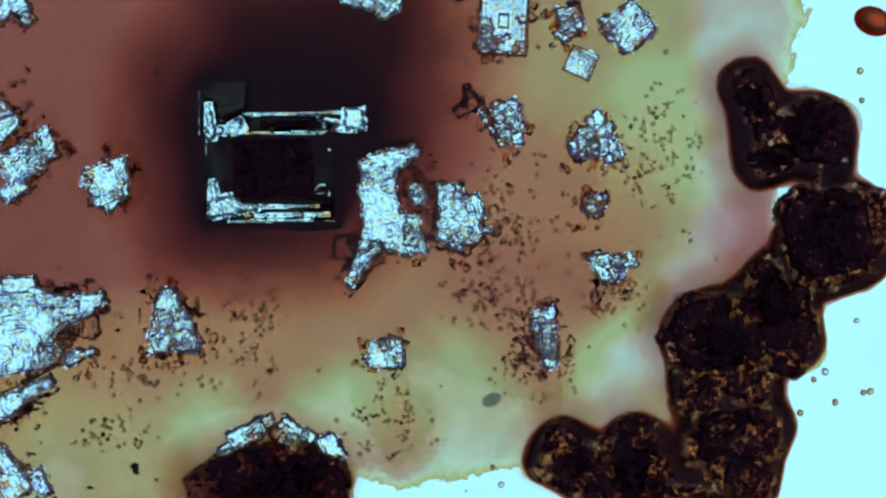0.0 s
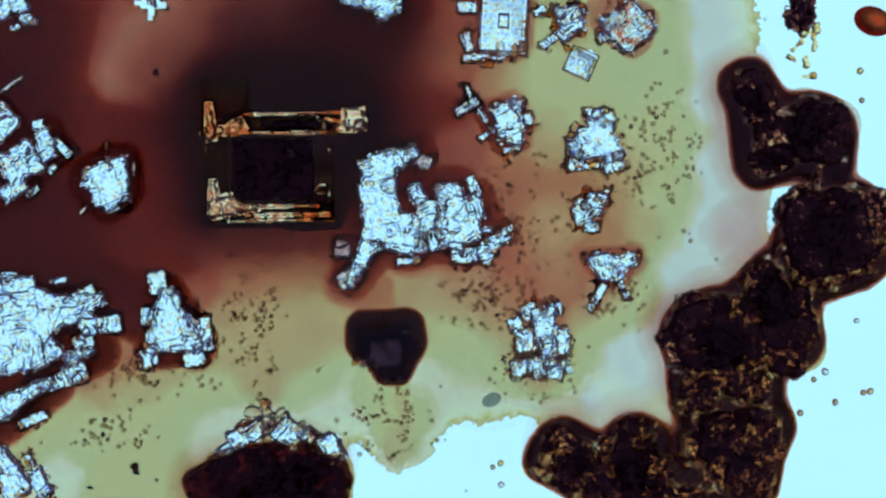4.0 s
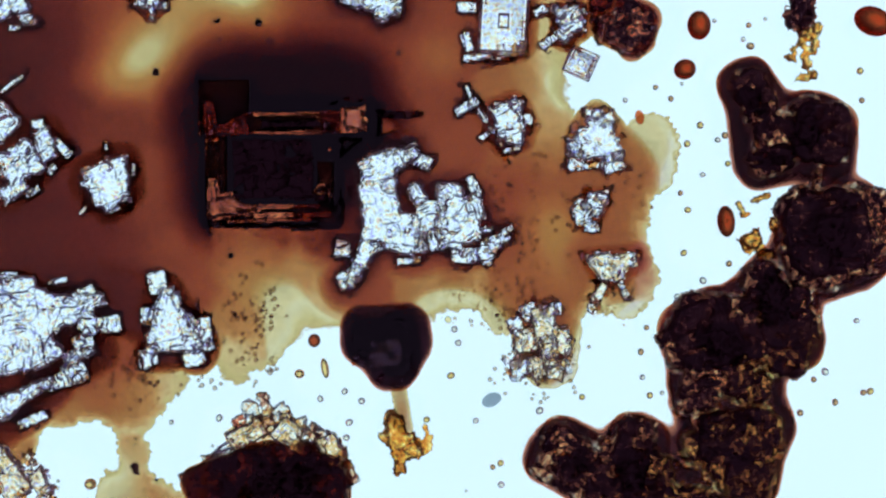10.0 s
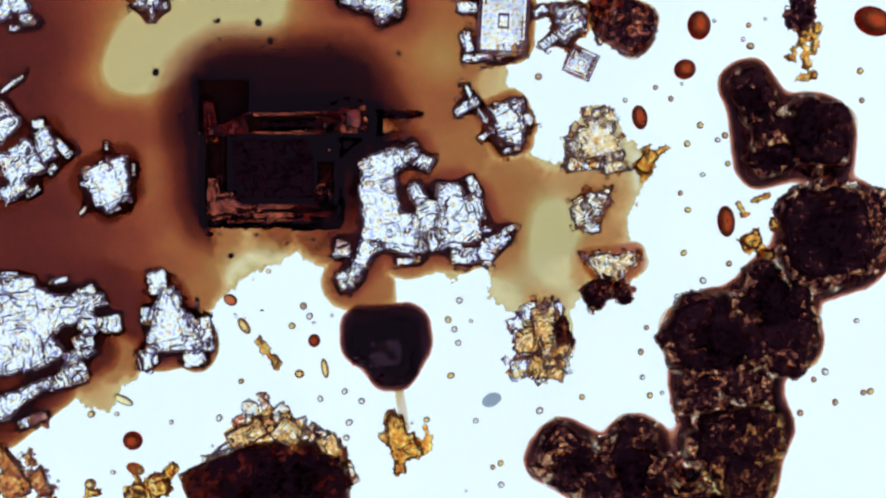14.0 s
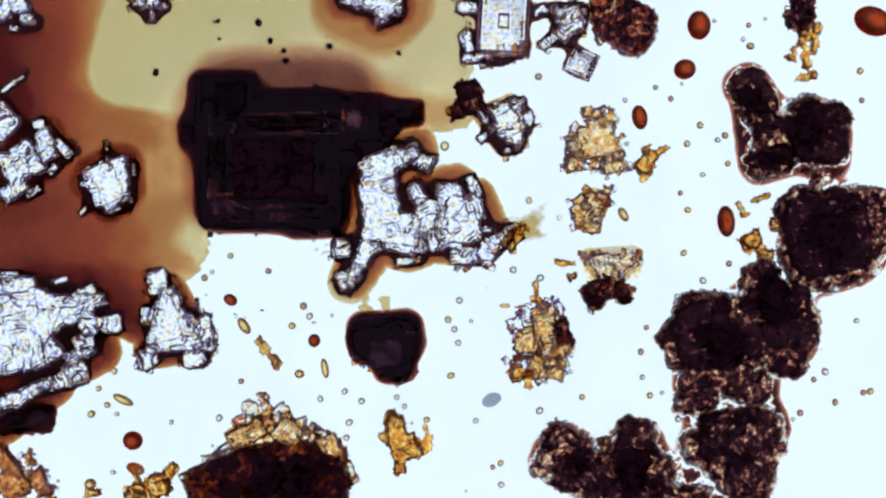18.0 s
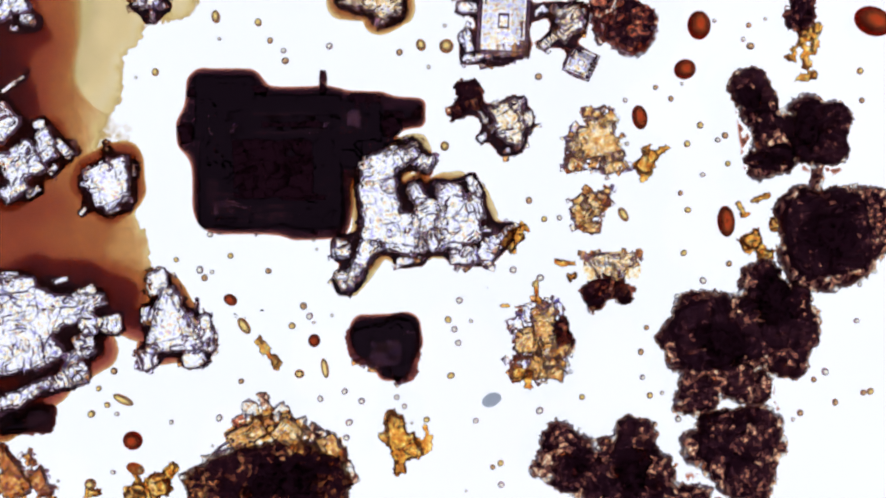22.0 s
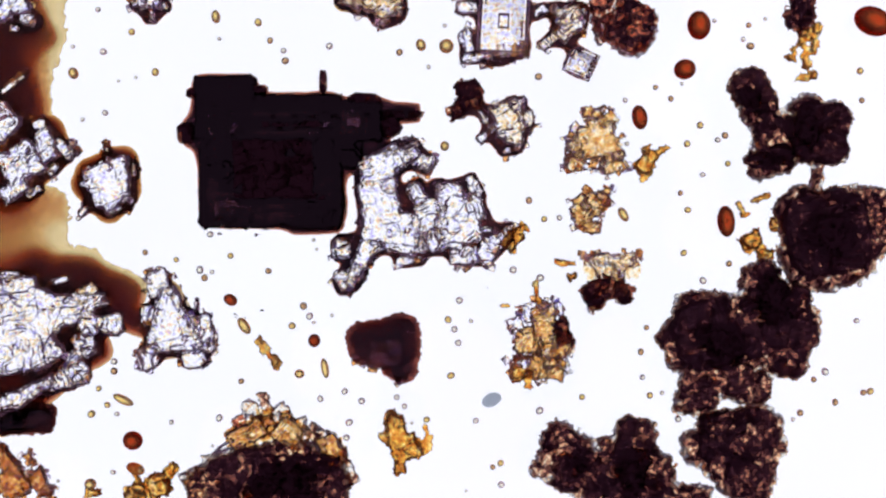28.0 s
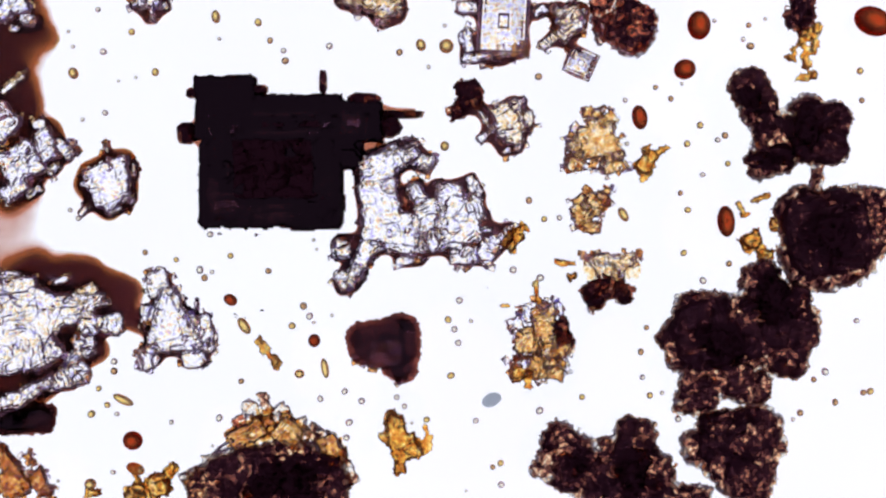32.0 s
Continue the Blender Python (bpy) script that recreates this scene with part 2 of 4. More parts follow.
def spot(u, v, z=0.0):
    """The place in metres of a point of the field."""
    return Vector(((u - 784) * U, (441 - v) * U, z * U))


MOVES = []      # (object, rows), keyed at the end


def thing(name, u, v, label, category, group=""):
    ob = new(name)
    ob.empty_display_size = 5 * U
    ob.location = spot(u, v)
    ob["place"] = (u, v)
    return tagged(ob, label, category, group)


def piece(name, owner, me, mat, u, v, w, h, turn, tall, z=0.4, tip=(0, 0)):
    """One block of a thing, its middle at u, v, w wide and h deep before its turn, tall over the slide."""
    ob = new(name, dressed(me, mat))
    ob.parent = owner
    ob.location = spot(u, v, z) - owner.location
    ob.rotation_euler = (radians(tip[0]), radians(tip[1]), radians(turn))
    ob.scale = (w * U, h * U, tall * U)
    return ob


def lump(name, owner, mat, u, v, w, h, turn, tall, z=0.4, **shape):
    """A piece of its own shape: see crumb."""
    lump.count += 1
    me = crumb(name, w, h, tall, lump.count, **shape)
    me.materials.append(mat)
    ob = new(name, me)
    ob.parent = owner
    ob.location = spot(u, v, z) - owner.location
    ob.rotation_euler = (0, 0, radians(turn))
    return ob


lump.count = 0


def slides(ob, away, t0, t1):
    """Lets a piece grow out: it lies drawn in until t0 and stands in its place from t1 on."""
    loc, rot = ob.location.copy(), ob.rotation_euler.copy()
    def at(k):
        return Matrix.LocRotScale(loc + Vector(away) * U * k, rot, None)
    MOVES.append((ob, [(0, at(1)), (max(t0, 0.1), at(1)), (0.5 * (t0 + t1), at(0.45)), (t1, at(0)), (END, at(0))]))


# ---- the setting ----
def plate(name, w, h, z0, z1, mat, label, category):
    bm = bmesh.new()
    bmesh.ops.create_cube(bm, size=1.0)
    for v in bm.verts:
        v.co = Vector((v.co.x * w * U, v.co.y * h * U, (z0 if v.co.z < 0 else z1) * U))
    ob = new(name, keep(name, bm))
    ob.data.materials.append(mat)
    return tagged(ob, label, category, kind="structure")


def lamp_disc():
    bm = bmesh.new()
    bmesh.ops.create_cone(bm, cap_ends=True, segments=64, radius1=LAMP_RADIUS * U, radius2=LAMP_RADIUS * 0.99 * U, depth=200 * U)
    ob = new("lamp", keep("lamp", bm))
    ob.location.z = (-LAMP_DEPTH - 100) * U
    ob.data.materials.append(LAMP)
    tagged(ob, "round white lamp field glowing under the slide", "lamp", kind="structure")


slide = plate("glass_slide", 2300, 1500, -160, 0, GLASS, "clear flat glass microscope slide lit from below", "slide")
lamp_disc()
# unseen board under the lamp, added wide so steep crystal rims stay dark
plate("bench", 30000, 30000, -LAMP_DEPTH - 420, -LAMP_DEPTH - 210, BACKING, "dark matte backing under the lamp, unseen, added to keep crystal rims dark", "bench")

# ---- plans: how far points lie outside a group of blocks, and soft noise ----
STEP = 3.0
GU, GV = np.meshgrid(np.arange(-70, 1641, STEP), np.arange(-70, 953, STEP))


def gap_to(blocks, gu=GU, gv=GV, corner=0.0, soft=0.0):
    """How far each point lies outside the blocks' plan; corner: how round their corners are, 0 to 1; soft: how wide their joints melt.
    A block's seventh number, where it has one, is how wide its upper end is against its lower."""
    best = np.full_like(gu, 1e6)
    total = np.zeros_like(gu)
    for u, v, w, h, turn, *rest in blocks:
        c, s = math.cos(radians(turn)), math.sin(radians(turn))
        a, b = (gu - u) * c - (gv - v) * s, (gu - u) * s + (gv - v) * c
        half = w / 2
        if len(rest) > 1:
            half = w / 2 * (1 - (1 - rest[1]) * np.clip(0.5 - b / h, 0, 1))
        r = corner * 0.5 * np.minimum(2 * half, h)
        qa, qb = np.abs(a) - half + r, np.abs(b) - h / 2 + r
        d = np.hypot(np.maximum(qa, 0), np.maximum(qb, 0)) + np.minimum(np.maximum(qa, qb), 0) - r
        best = np.minimum(best, d)
        if soft:
            total += np.exp(-np.clip(d, -150, 300) / soft)
    return -soft * np.log(np.maximum(total, 1e-20)) if soft else best


def waves(size, seed, gu=GU, gv=GV):
    """Soft noise, about -1 to 1."""
    rng = np.random.RandomState(seed)
    out = np.zeros_like(gu)
    for k in range(3):
        s = size / 2 ** k
        g = rng.uniform(-1, 1, (int(1240 / s) + 4, int(1920 / s) + 4))
        x, y = (gu + 160) / s, (gv + 160) / s
        i, j = x.astype(int), y.astype(int)
        fx, fy = x - i, y - j
        fx, fy = fx * fx * (3 - 2 * fx), fy * fy * (3 - 2 * fy)
        out += 0.6 ** k * ((g[j, i] * (1 - fx) + g[j, i + 1] * fx) * (1 - fy) + (g[j + 1, i] * (1 - fx) + g[j + 1, i + 1] * fx) * fy)
    return out


def knit(x, y, seed):
    """Soft noise of unit size that goes on for ever, about -1 to 1."""
    g = np.random.RandomState(seed).uniform(-1, 1, (64, 64))
    i, j = np.floor(x).astype(int), np.floor(y).astype(int)
    fx, fy = x - i, y - j
    fx, fy = fx * fx * (3 - 2 * fx), fy * fy * (3 - 2 * fy)
    i0, i1, j0, j1 = i % 64, (i + 1) % 64, j % 64, (j + 1) % 64
    return (g[j0, i0] * (1 - fx) + g[j0, i1] * fx) * (1 - fy) + (g[j1, i0] * (1 - fx) + g[j1, i1] * fx) * fy


def wrinkles(gu, gv, turn, size, seed):
    """Short curved ridges along the two axes of a crystal, about -1 to 1."""
    wu, wv = gu + size * 0.9 * knit(gu / (size * 2.3), gv / (size * 2.3), seed), gv + size * 0.9 * knit(gu / (size * 2.3), gv / (size * 2.3), seed + 1)
    a = radians(turn)
    p, q = (wu * math.cos(a) - wv * math.sin(a)) / size, (wu * math.sin(a) + wv * math.cos(a)) / size
    mask = np.clip(0.5 + 2.2 * knit(p * 0.3, q * 0.3, seed + 2), 0, 1)
    along = knit(p * 0.42, q, seed + 3) + 0.45 * knit(p * 0.8, q * 2.1, seed + 4)
    across = knit(p, q * 0.42, seed + 5) + 0.45 * knit(p * 2.1, q * 0.8, seed + 6)
    return (along * mask + across * (1 - mask)) * (0.75 + 0.7 * knit(gu / 34, gv / 34, seed + 7))


def plan(blocks, gu, gv, rag, corner, soft=0.0):
    """The blocks' plan with a ragged edge."""
    return gap_to(blocks, gu, gv, corner, soft) + rag * (waves(26, 21, gu, gv) * 0.7 + waves(9, 22, gu, gv) * 0.6)


def body(owner, blocks, mat, name="body", cell=11.0, tilt=0.4, step=4.0, rag=4.0, rim=6.0, grid=2.5, corner=0.25, z0=0.4, seed=1, soft=0.0, calm=1.0, without=(), ridges=0.0, smooth=False, wave=15.0, nested=0.0, hollow=False):
    """The body of a crystal: the joined plan of its blocks, raised to their heights, its top broken into small tilted facets."""
    big = [max(b[2], b[3]) * 0.75 + 14 for b in blocks]
    u0, u1 = min(b[0] - r for b, r in zip(blocks, big)), max(b[0] + r for b, r in zip(blocks, big))
    v0, v1 = min(b[1] - r for b, r in zip(blocks, big)), max(b[1] + r for b, r in zip(blocks, big))
    u0, u1, v0, v1 = max(u0, -80), min(u1, 1650), max(v0, -80), min(v1, 960)
    gu, gv = np.meshgrid(np.arange(u0, u1, grid), np.arange(v0, v1, grid))
    out = plan(blocks, gu, gv, rag, corner, soft)
    high = np.zeros_like(gu)
    for b in blocks:
        high = np.maximum(high, b[5] * np.clip(0.6 - gap_to([b], gu, gv, corner) / (2 * rim), 0, 1))
    edge = np.clip(-out / rim, 0, 1)
    if soft:
        high = np.maximum(high, 0.45 * max(b[5] for b in blocks) * edge)
    high *= edge ** 0.8
    # facets, coarse and fine: each point belongs to the nearest of strewn seeds, in the grain of the first block
    a = radians(blocks[0][4])
    wu, wv = gu + cell * 0.7 * waves(46, 31, gu, gv), gv + cell * 0.7 * waves(46, 32, gu, gv)
    rng = np.random.RandomState(seed)
    lift = np.zeros_like(gu)
    for size, long, share in ((cell, 1.5, 1.0), (cell * 0.45, 2.2, 0.35)):
        p, q = (wu * math.cos(a) - wv * math.sin(a)) / (size * long), (wu * math.sin(a) + wv * math.cos(a)) / size
        table = rng.uniform(-1, 1, (64, 64, 5))
        best, layer = np.full_like(gu, 1e9), np.zeros_like(gu)
        for di in (-1, 0, 1):
            for dj in (-1, 0, 1):
                i, j = np.floor(p).astype(int) + di, np.floor(q).astype(int) + dj
                r = table[i % 64, j % 64]
                x, y = p - (i + 0.5 + 0.42 * r[..., 0]), q - (j + 0.5 + 0.42 * r[..., 1])
                d = np.maximum(np.abs(x), np.abs(y)) + 0.2 * (np.abs(x) + np.abs(y)) + 0.12 * r[..., 2]
                here = r[..., 2] * step + size * tilt * (x * long * r[..., 3] * np.abs(r[..., 3]) + y * r[..., 4] * np.abs(r[..., 4])) * 2
                layer = np.where(d < best, here, layer)
                best = np.minimum(best, d)
        lift += layer * (share if share == 1 else share * np.clip(0.5 + 1.6 * waves(40, 33 + seed % 7, gu, gv), 0, 1))
    if ridges:
        lift += ridges * wrinkles(gu, gv, blocks[0][4], wave, seed % 97 + 3)
    if nested:
        lift += nested * np.sin(out * 2 * math.pi / 12 + 1.5 * waves(60, 35, gu, gv)) * np.clip((out + 46) / 30, 0, 1)
    lift *= calm + (1 - calm) * np.clip(1.5 + out / 11, 0, 1)
    z = np.maximum(high + lift * np.clip(high / 16, 0, 1), 0.3)
    kept = out < 0
    if without:
        kept &= gap_to(without, gu, gv, 0.4) > 0
    quad = kept[:-1, :-1] & kept[1:, :-1] & kept[:-1, 1:] & kept[1:, 1:]
    used = np.zeros_like(kept)
    for sl in ((slice(None, -1), slice(None, -1)), (slice(1, None), slice(None, -1)), (slice(None, -1), slice(1, None)), (slice(1, None), slice(1, None))):
        used[sl] |= quad
    n = int(used.sum())
    index = np.cumsum(used.ravel()).reshape(used.shape) - 1
    home = owner.location
    top = np.stack([(gu - 784) * U - home.x, (441 - gv) * U - home.y, z * U + z0 * U], -1)[used]
    low = top.copy()
    low[:, 2] = z0 * U
    ia, ib, ic, id_ = index[1:, :-1][quad], index[1:, 1:][quad], index[:-1, 1:][quad], index[:-1, :-1][quad]
    faces = np.concatenate([np.stack([ia, ib, ic], -1), np.stack([ia, ic, id_], -1)] + ([] if hollow else [np.stack([ic, ib, ia], -1) + n, np.stack([id_, ic, ia], -1) + n])).tolist()
    rim_edges = {}
    for f in np.stack([ia, ib, ic, id_], -1).tolist():
        for k in range(4):
            e = (f[k], f[(k + 1) % 4])
            if (e[1], e[0]) in rim_edges:
                del rim_edges[e[1], e[0]]
            else:
                rim_edges[e] = 1
    faces += [(b, a_, a_ + n, b + n) for a_, b in rim_edges]
    me = bpy.data.meshes.new(name)
    me.from_pydata(np.concatenate([top, low]).tolist(), [], faces)
    me.materials.append(mat)
    for f in me.polygons:
        f.use_smooth = smooth
    ob = new(name, me)
    ob.parent = owner
    return ob


# ---- the crystals: (u, v, width, depth, turn, height) of their main blocks, then the splinters that grow out ----
CLEAR = {
    "left_pair": ([(6, 215, 62, 62, 42, 30), (38, 290, 78, 70, 32, 34), (84, 255, 40, 66, 20, 26), (28, 335, 62, 40, 30, 24)],
                  [(24, 150, 60, 15, 35), (112, 262, 52, 26, -45), (60, 340, 36, 20, 30), (70, 222, 30, 26, 10), (95, 300, 26, 20, 50)]),
    "lozenge": ([(190, 325, 78, 80, 22, 36), (168, 326, 46, 46, 45, 32), (210, 312, 46, 74, 6, 34), (196, 352, 50, 44, 40, 32)],
                [(150, 372, 28, 14, 45), (238, 300, 14, 28, 0), (190, 260, 12, 24, 10), (228, 352, 26, 18, -30), (205, 372, 30, 14, 20)]),
    "steeple": ([(303, 566, 122, 124, 7, 36, 0.22), (335, 612, 50, 28, -30, 26)],
                [(264, 632, 40, 40, 20), (360, 592, 38, 66, 10), (346, 634, 46, 34, 10), (280, 500, 40, 48, 14), (335, 575, 34, 46, 20), (262, 560, 30, 40, 0)]),
    "great_left": ([(16, 592, 130, 150, 8, 46), (72, 556, 76, 92, -22, 42), (76, 622, 72, 60, 35, 40), (132, 545, 92, 122, -74, 38, 0.3), (20, 515, 100, 52, 8, 34), (40, 702, 60, 130, -62, 34, 0.3), (148, 627, 32, 66, -72, 24, 0.5)],
                   [(150, 520, 52, 28, 25), (160, 572, 46, 40, -20), (105, 497, 42, 18, 8), (10, 487, 60, 18, 0), (122, 655, 34, 20, -40), (60, 742, 60, 24, 22), (150, 605, 44, 40, 30), (196, 574, 48, 38, 10), (135, 660, 52, 44, 20), (105, 675, 50, 34, 20)]),
    "corner_left": ([(26, 852, 60, 62, 30, 30), (70, 852, 34, 60, 24, 26), (8, 815, 40, 62, 40, 26)],
                    [(55, 815, 18, 30, 30), (85, 870, 20, 26, -20)]),
    "middle": ([(702, 282, 62, 100, -64, 38, 0.5), (662, 308, 62, 66, 10, 40), (672, 360, 78, 88, 10, 48), (692, 403, 110, 66, -7, 44), (708, 432, 62, 40, -18, 36), (738, 342, 34, 42, 35, 28), (637, 466, 52, 96, 152, 34, 0.4),
                (736, 432, 40, 44, 20, 26), (800, 360, 58, 82, 10, 42), (812, 402, 88, 64, -3, 38), (838, 372, 46, 58, 22, 30), (796, 424, 52, 42, 0, 28), (856, 410, 40, 20, 8, 20)],
               [(742, 284, 54, 32, -25), (758, 388, 50, 70, 0), (606, 440, 36, 40, 0), (640, 290, 30, 30, 20), (775, 425, 40, 44, 10), (618, 490, 50, 34, 28), (838, 330, 24, 48, 25), (860, 446, 40, 48, -32), (609, 430, 26, 18, 0), (725, 462, 50, 18, 5), (612, 505, 30, 26, 20), (882, 425, 46, 34, 30), (820, 452, 50, 34, 0), (898, 408, 30, 18, 40), (690, 268, 34, 20, 20), (775, 340, 20, 30, 10)]),
    "top_middle": ([(656, 4, 120, 36, -8, 32), (680, 20, 48, 40, 22, 28)], [(680, 38, 24, 18, 30), (620, 6, 50, 18, -30), (704, 22, 20, 26, -20)]),
    "table": ([], [(826, 14, 40, 26, 0), (826, 75, 24, 40, 20), (845, 101, 58, 20, 6), (905, 96, 58, 18, 8), (955, 20, 28, 20, 30), (880, 104, 30, 14, 0)]),
    "knot": ([(1010, 36, 52, 58, 12, 30), (1000, 62, 34, 30, 40, 22)], [(974, 72, 44, 20, 35), (1030, 20, 24, 22, 10), (985, 20, 20, 26, 30)]),
    "kite": ([(1114, 50, 80, 74, 44, 32), (1082, 50, 34, 50, 20, 22)], [(1065, 66, 20, 24, 30), (1148, 30, 20, 20, 10)]),
    "shuttle": ([(898, 212, 60, 68, 22, 32), (868, 228, 14, 90, 33, 22), (908, 240, 40, 40, 0, 26)],
                [(826, 190, 52, 24, 28), (830, 166, 13, 38, 18), (916, 188, 28, 28, 0), (934, 212, 20, 28, 10), (905, 265, 36, 16, 10), (858, 240, 30, 16, 40)]),
    "bud": ([(1055, 250, 78, 66, 10, 30), (1054, 214, 40, 34, 44, 24), (1084, 266, 40, 48, 8, 24), (1028, 262, 40, 46, 30, 22)],
            [(1020, 288, 34, 34, 0), (1085, 290, 44, 34, 20), (1075, 212, 30, 26, 30), (1052, 200, 40, 20, 5), (1014, 258, 26, 44, 0), (1050, 295, 40, 18, 0)]),
    "crumb": ([(1053, 362, 40, 48, -15, 24)], [(1068, 350, 26, 32, 0), (1030, 382, 38, 42, 12), (1046, 401, 34, 26, 0), (1026, 362, 24, 26, 20)]),
    "wing": ([(1082, 472, 104, 54, 184, 24, 0.4), (1112, 462, 34, 30, 30, 20)],
             [(1056, 526, 62, 20, 58), (1102, 510, 18, 46, 24), (1038, 458, 24, 12, -20), (1125, 455, 22, 12, 40)]),
    "post": ([(964, 572, 50, 64, 8, 28), (970, 622, 46, 62, 186, 26, 0.5)],
             [(952, 650, 36, 44, 24), (984, 655, 32, 40, -12), (930, 602, 40, 44, 10), (994, 604, 34, 54, 0), (936, 552, 36, 34, 30), (922, 650, 40, 34, 20), (1004, 648, 18, 34, 25), (980, 546, 34, 28, 0), (912, 575, 30, 34, 20)]),
    "lost": ([(682, 625, 70, 58, 4, 30)], [(642, 602, 26, 24, 0), (720, 590, 30, 18, 20), (706, 664, 18, 30, 10), (632, 630, 18, 18, 30)]),
    "top_corner": ([(20, 14, 70, 44, 20, 28), (48, 38, 36, 24, -20, 20)], [(62, 40, 24, 20, 0), (30, 50, 30, 18, 10)]),
    "top_sliver": ([], [(266, 6, 44, 24, 10), (268, 22, 20, 26, 10), (286, 10, 30, 20, 0), (268, 32, 16, 18, 0), (246, 6, 24, 16, 0)]),
}
LABELS = {
    "top_corner": "clear splintered salt crystal cut off by the view's corner",
    "top_sliver": "small pointed clear salt crystal growing in from the edge",
    "left_pair": "pair of clear colourless salt crystals grown together, dark rimmed",
    "lozenge": "clear five-sided salt crystal with a ridged top in brown liquid",
    "steeple": "clear triangular salt crystal with a ragged splintered foot",
    "great_left": "large heap of clear salt blocks, cut off by the view",
    "corner_left": "clear splintered salt crystal beside the dark heap",
    "middle": "large cluster of clear salt blocks with dark cracked joints",
    "top_middle": "clear salt crystal with a pointed lower end",
    "table": "clear flat rectangular salt crystal with a star-shaped hollow",
    "knot": "small knotty clear salt crystal beside a square one",
    "kite": "clear lozenge salt crystal later overgrown by dark red salt",
    "shuttle": "clear salt crystal with a long straight dark edge",
    "bud": "small rounded clear salt crystal with a crumbly surface",
    "crumb": "tiny crumbly clear salt crystal in yellow liquid",
    "wing": "thin brownish clear salt crystal with crossed splinters",
    "post": "small upright clear salt crystal among brown bubbles",
    "lost": "small square clear salt crystal later covered by dark salt",
}


RAG = 5.0
# brown dye that settles on a crystal: from, until, how thick
COATS = {"bud": (7, 16, 9), "crumb": (10, 18, 10), "wing": (4, 14, 8), "post": (5, 14, 10), "corner_left": (6, 14, 14), "middle": (9, 24, 3), "shuttle": (10, 22, 5), "knot": (8, 22, 5), "great_left": (12, 30, 4), "steeple": (9, 24, 3), "left_pair": (14, 30, 3), "lozenge": (18, 30, 3), "top_middle": (14, 24, 8)}


def clear_crystal(key, rng):
    blocks, grown = CLEAR[key]
    every = blocks or grown
    u0 = sum(b[0] for b in every) / len(every)
    v0 = sum(b[1] for b in every) / len(every)
    ob = thing("salt_crystal", u0, v0, LABELS[key], "crystal", "clear salt crystals on the slide")
    if blocks:
        body(ob, blocks, SALT, cell=26, tilt=0.25, step=0.8, rag=RAG, rim=8, grid=1.6, corner=0.3, seed=len(key) + int(u0), calm=0.75, ridges=9.0, wave=8.2, nested=1.4, smooth=True, hollow=True)
    if key in COATS:
        t0, t1, z = COATS[key]
        coat = body(ob, [(*b[:5], 4) for b in blocks] + [(*b, 4) for b in grown[:4]], AMBER_COAT, "amber_coat", cell=12, tilt=0.4, step=2, rag=RAG, rim=6, grid=3, corner=0.4, z0=-8, seed=3)
        home = coat.location.copy()
        MOVES.append((coat, [(t, Matrix.Translation(home + Vector((0, 0, k * U)))) for t, k in ((0, 0), (t0, 0), (0.5 * (t0 + t1), 0.5 * z), (t1, z), (END, z))]))
    for k, (u, v, w, h, turn, tall, *_) in enumerate(blocks):
        # loose splinters on and beside the block
        for _ in range(max(1, int(w * h / 4000))):
            a, b = rng.uniform(-0.5, 0.5) * w, rng.uniform(-0.5, 0.5) * h
            c, s = math.cos(radians(turn)), math.sin(radians(turn))
            size = rng.uniform(9, 22)
            piece("splinter", ob, rng.choice(SHARDS), rng.choice((SALT, SALT, SALT_PALE)), u + a * c - b * s, v - a * s - b * c,
                  size, size * rng.uniform(0.5, 1.2), turn + rng.choice((0, 90, 45)) + rng.uniform(-12, 12), rng.uniform(6, 14), z=rng.uniform(0.4, tall * 0.9),
                  tip=(rng.uniform(-20, 20), rng.uniform(-20, 20)))
    for k, (u, v, w, h, turn) in enumerate(grown):
        p = body(ob, [(u, v, w * 1.12, h * 1.12, turn, 0.3 * min(w, h) + 9)], SALT_PALE if k % 3 == 0 else SALT, "spike", cell=20, tilt=0.3, step=1, rag=5.5, rim=6, grid=1.6, corner=0.5, seed=k + int(u), ridges=8.0, wave=7.5, smooth=True, hollow=True)
        d = Vector((u0 - u, v - v0, 0))
        d = d.normalized() * min(d.length * 0.8, 0.9 * max(w, h))
        slides(p, (d.x, d.y, -2), 0.5 + 0.3 * (k % 4), 3.0 + 0.35 * (k % 4))
    # small grains that sprout all along the rim
    near = [b for b in every] + [(*b, 20) for b in grown]
    gu, gv = np.meshgrid(np.arange(max(-10, u0 - 190), u0 + 190, 4.0), np.arange(max(-10, v0 - 190), v0 + 190, 4.0))
    out = plan(near, gu, gv, RAG, 0.3)
    spots = np.argwhere((out > -4) & (out < 3.5))
    for _ in range(len(spots) // 11):
        j, i = spots[rng.randrange(len(spots))]
        u, v = gu[j, i] + rng.uniform(-2, 2), gv[j, i] + rng.uniform(-2, 2)
        size = rng.uniform(8, 17)
        p = piece("grain", ob, rng.choice(SHARDS), rng.choice((SALT, SALT_PALE, SALT_PALE, SALT_AMBER)), u, v, size, size * rng.uniform(0.6, 1.4), rng.uniform(0, 180), rng.uniform(7, 15))
        d = Vector((u0 - u, v - v0, 0)).normalized() * rng.uniform(8, 16)
        if rng.random() < 0.7:
            loc, rot, big = p.location.copy(), p.rotation_euler.to_quaternion(), p.scale.copy()
            t0 = rng.uniform(0.3, 2.5)
            t1 = t0 + rng.uniform(2, 4)
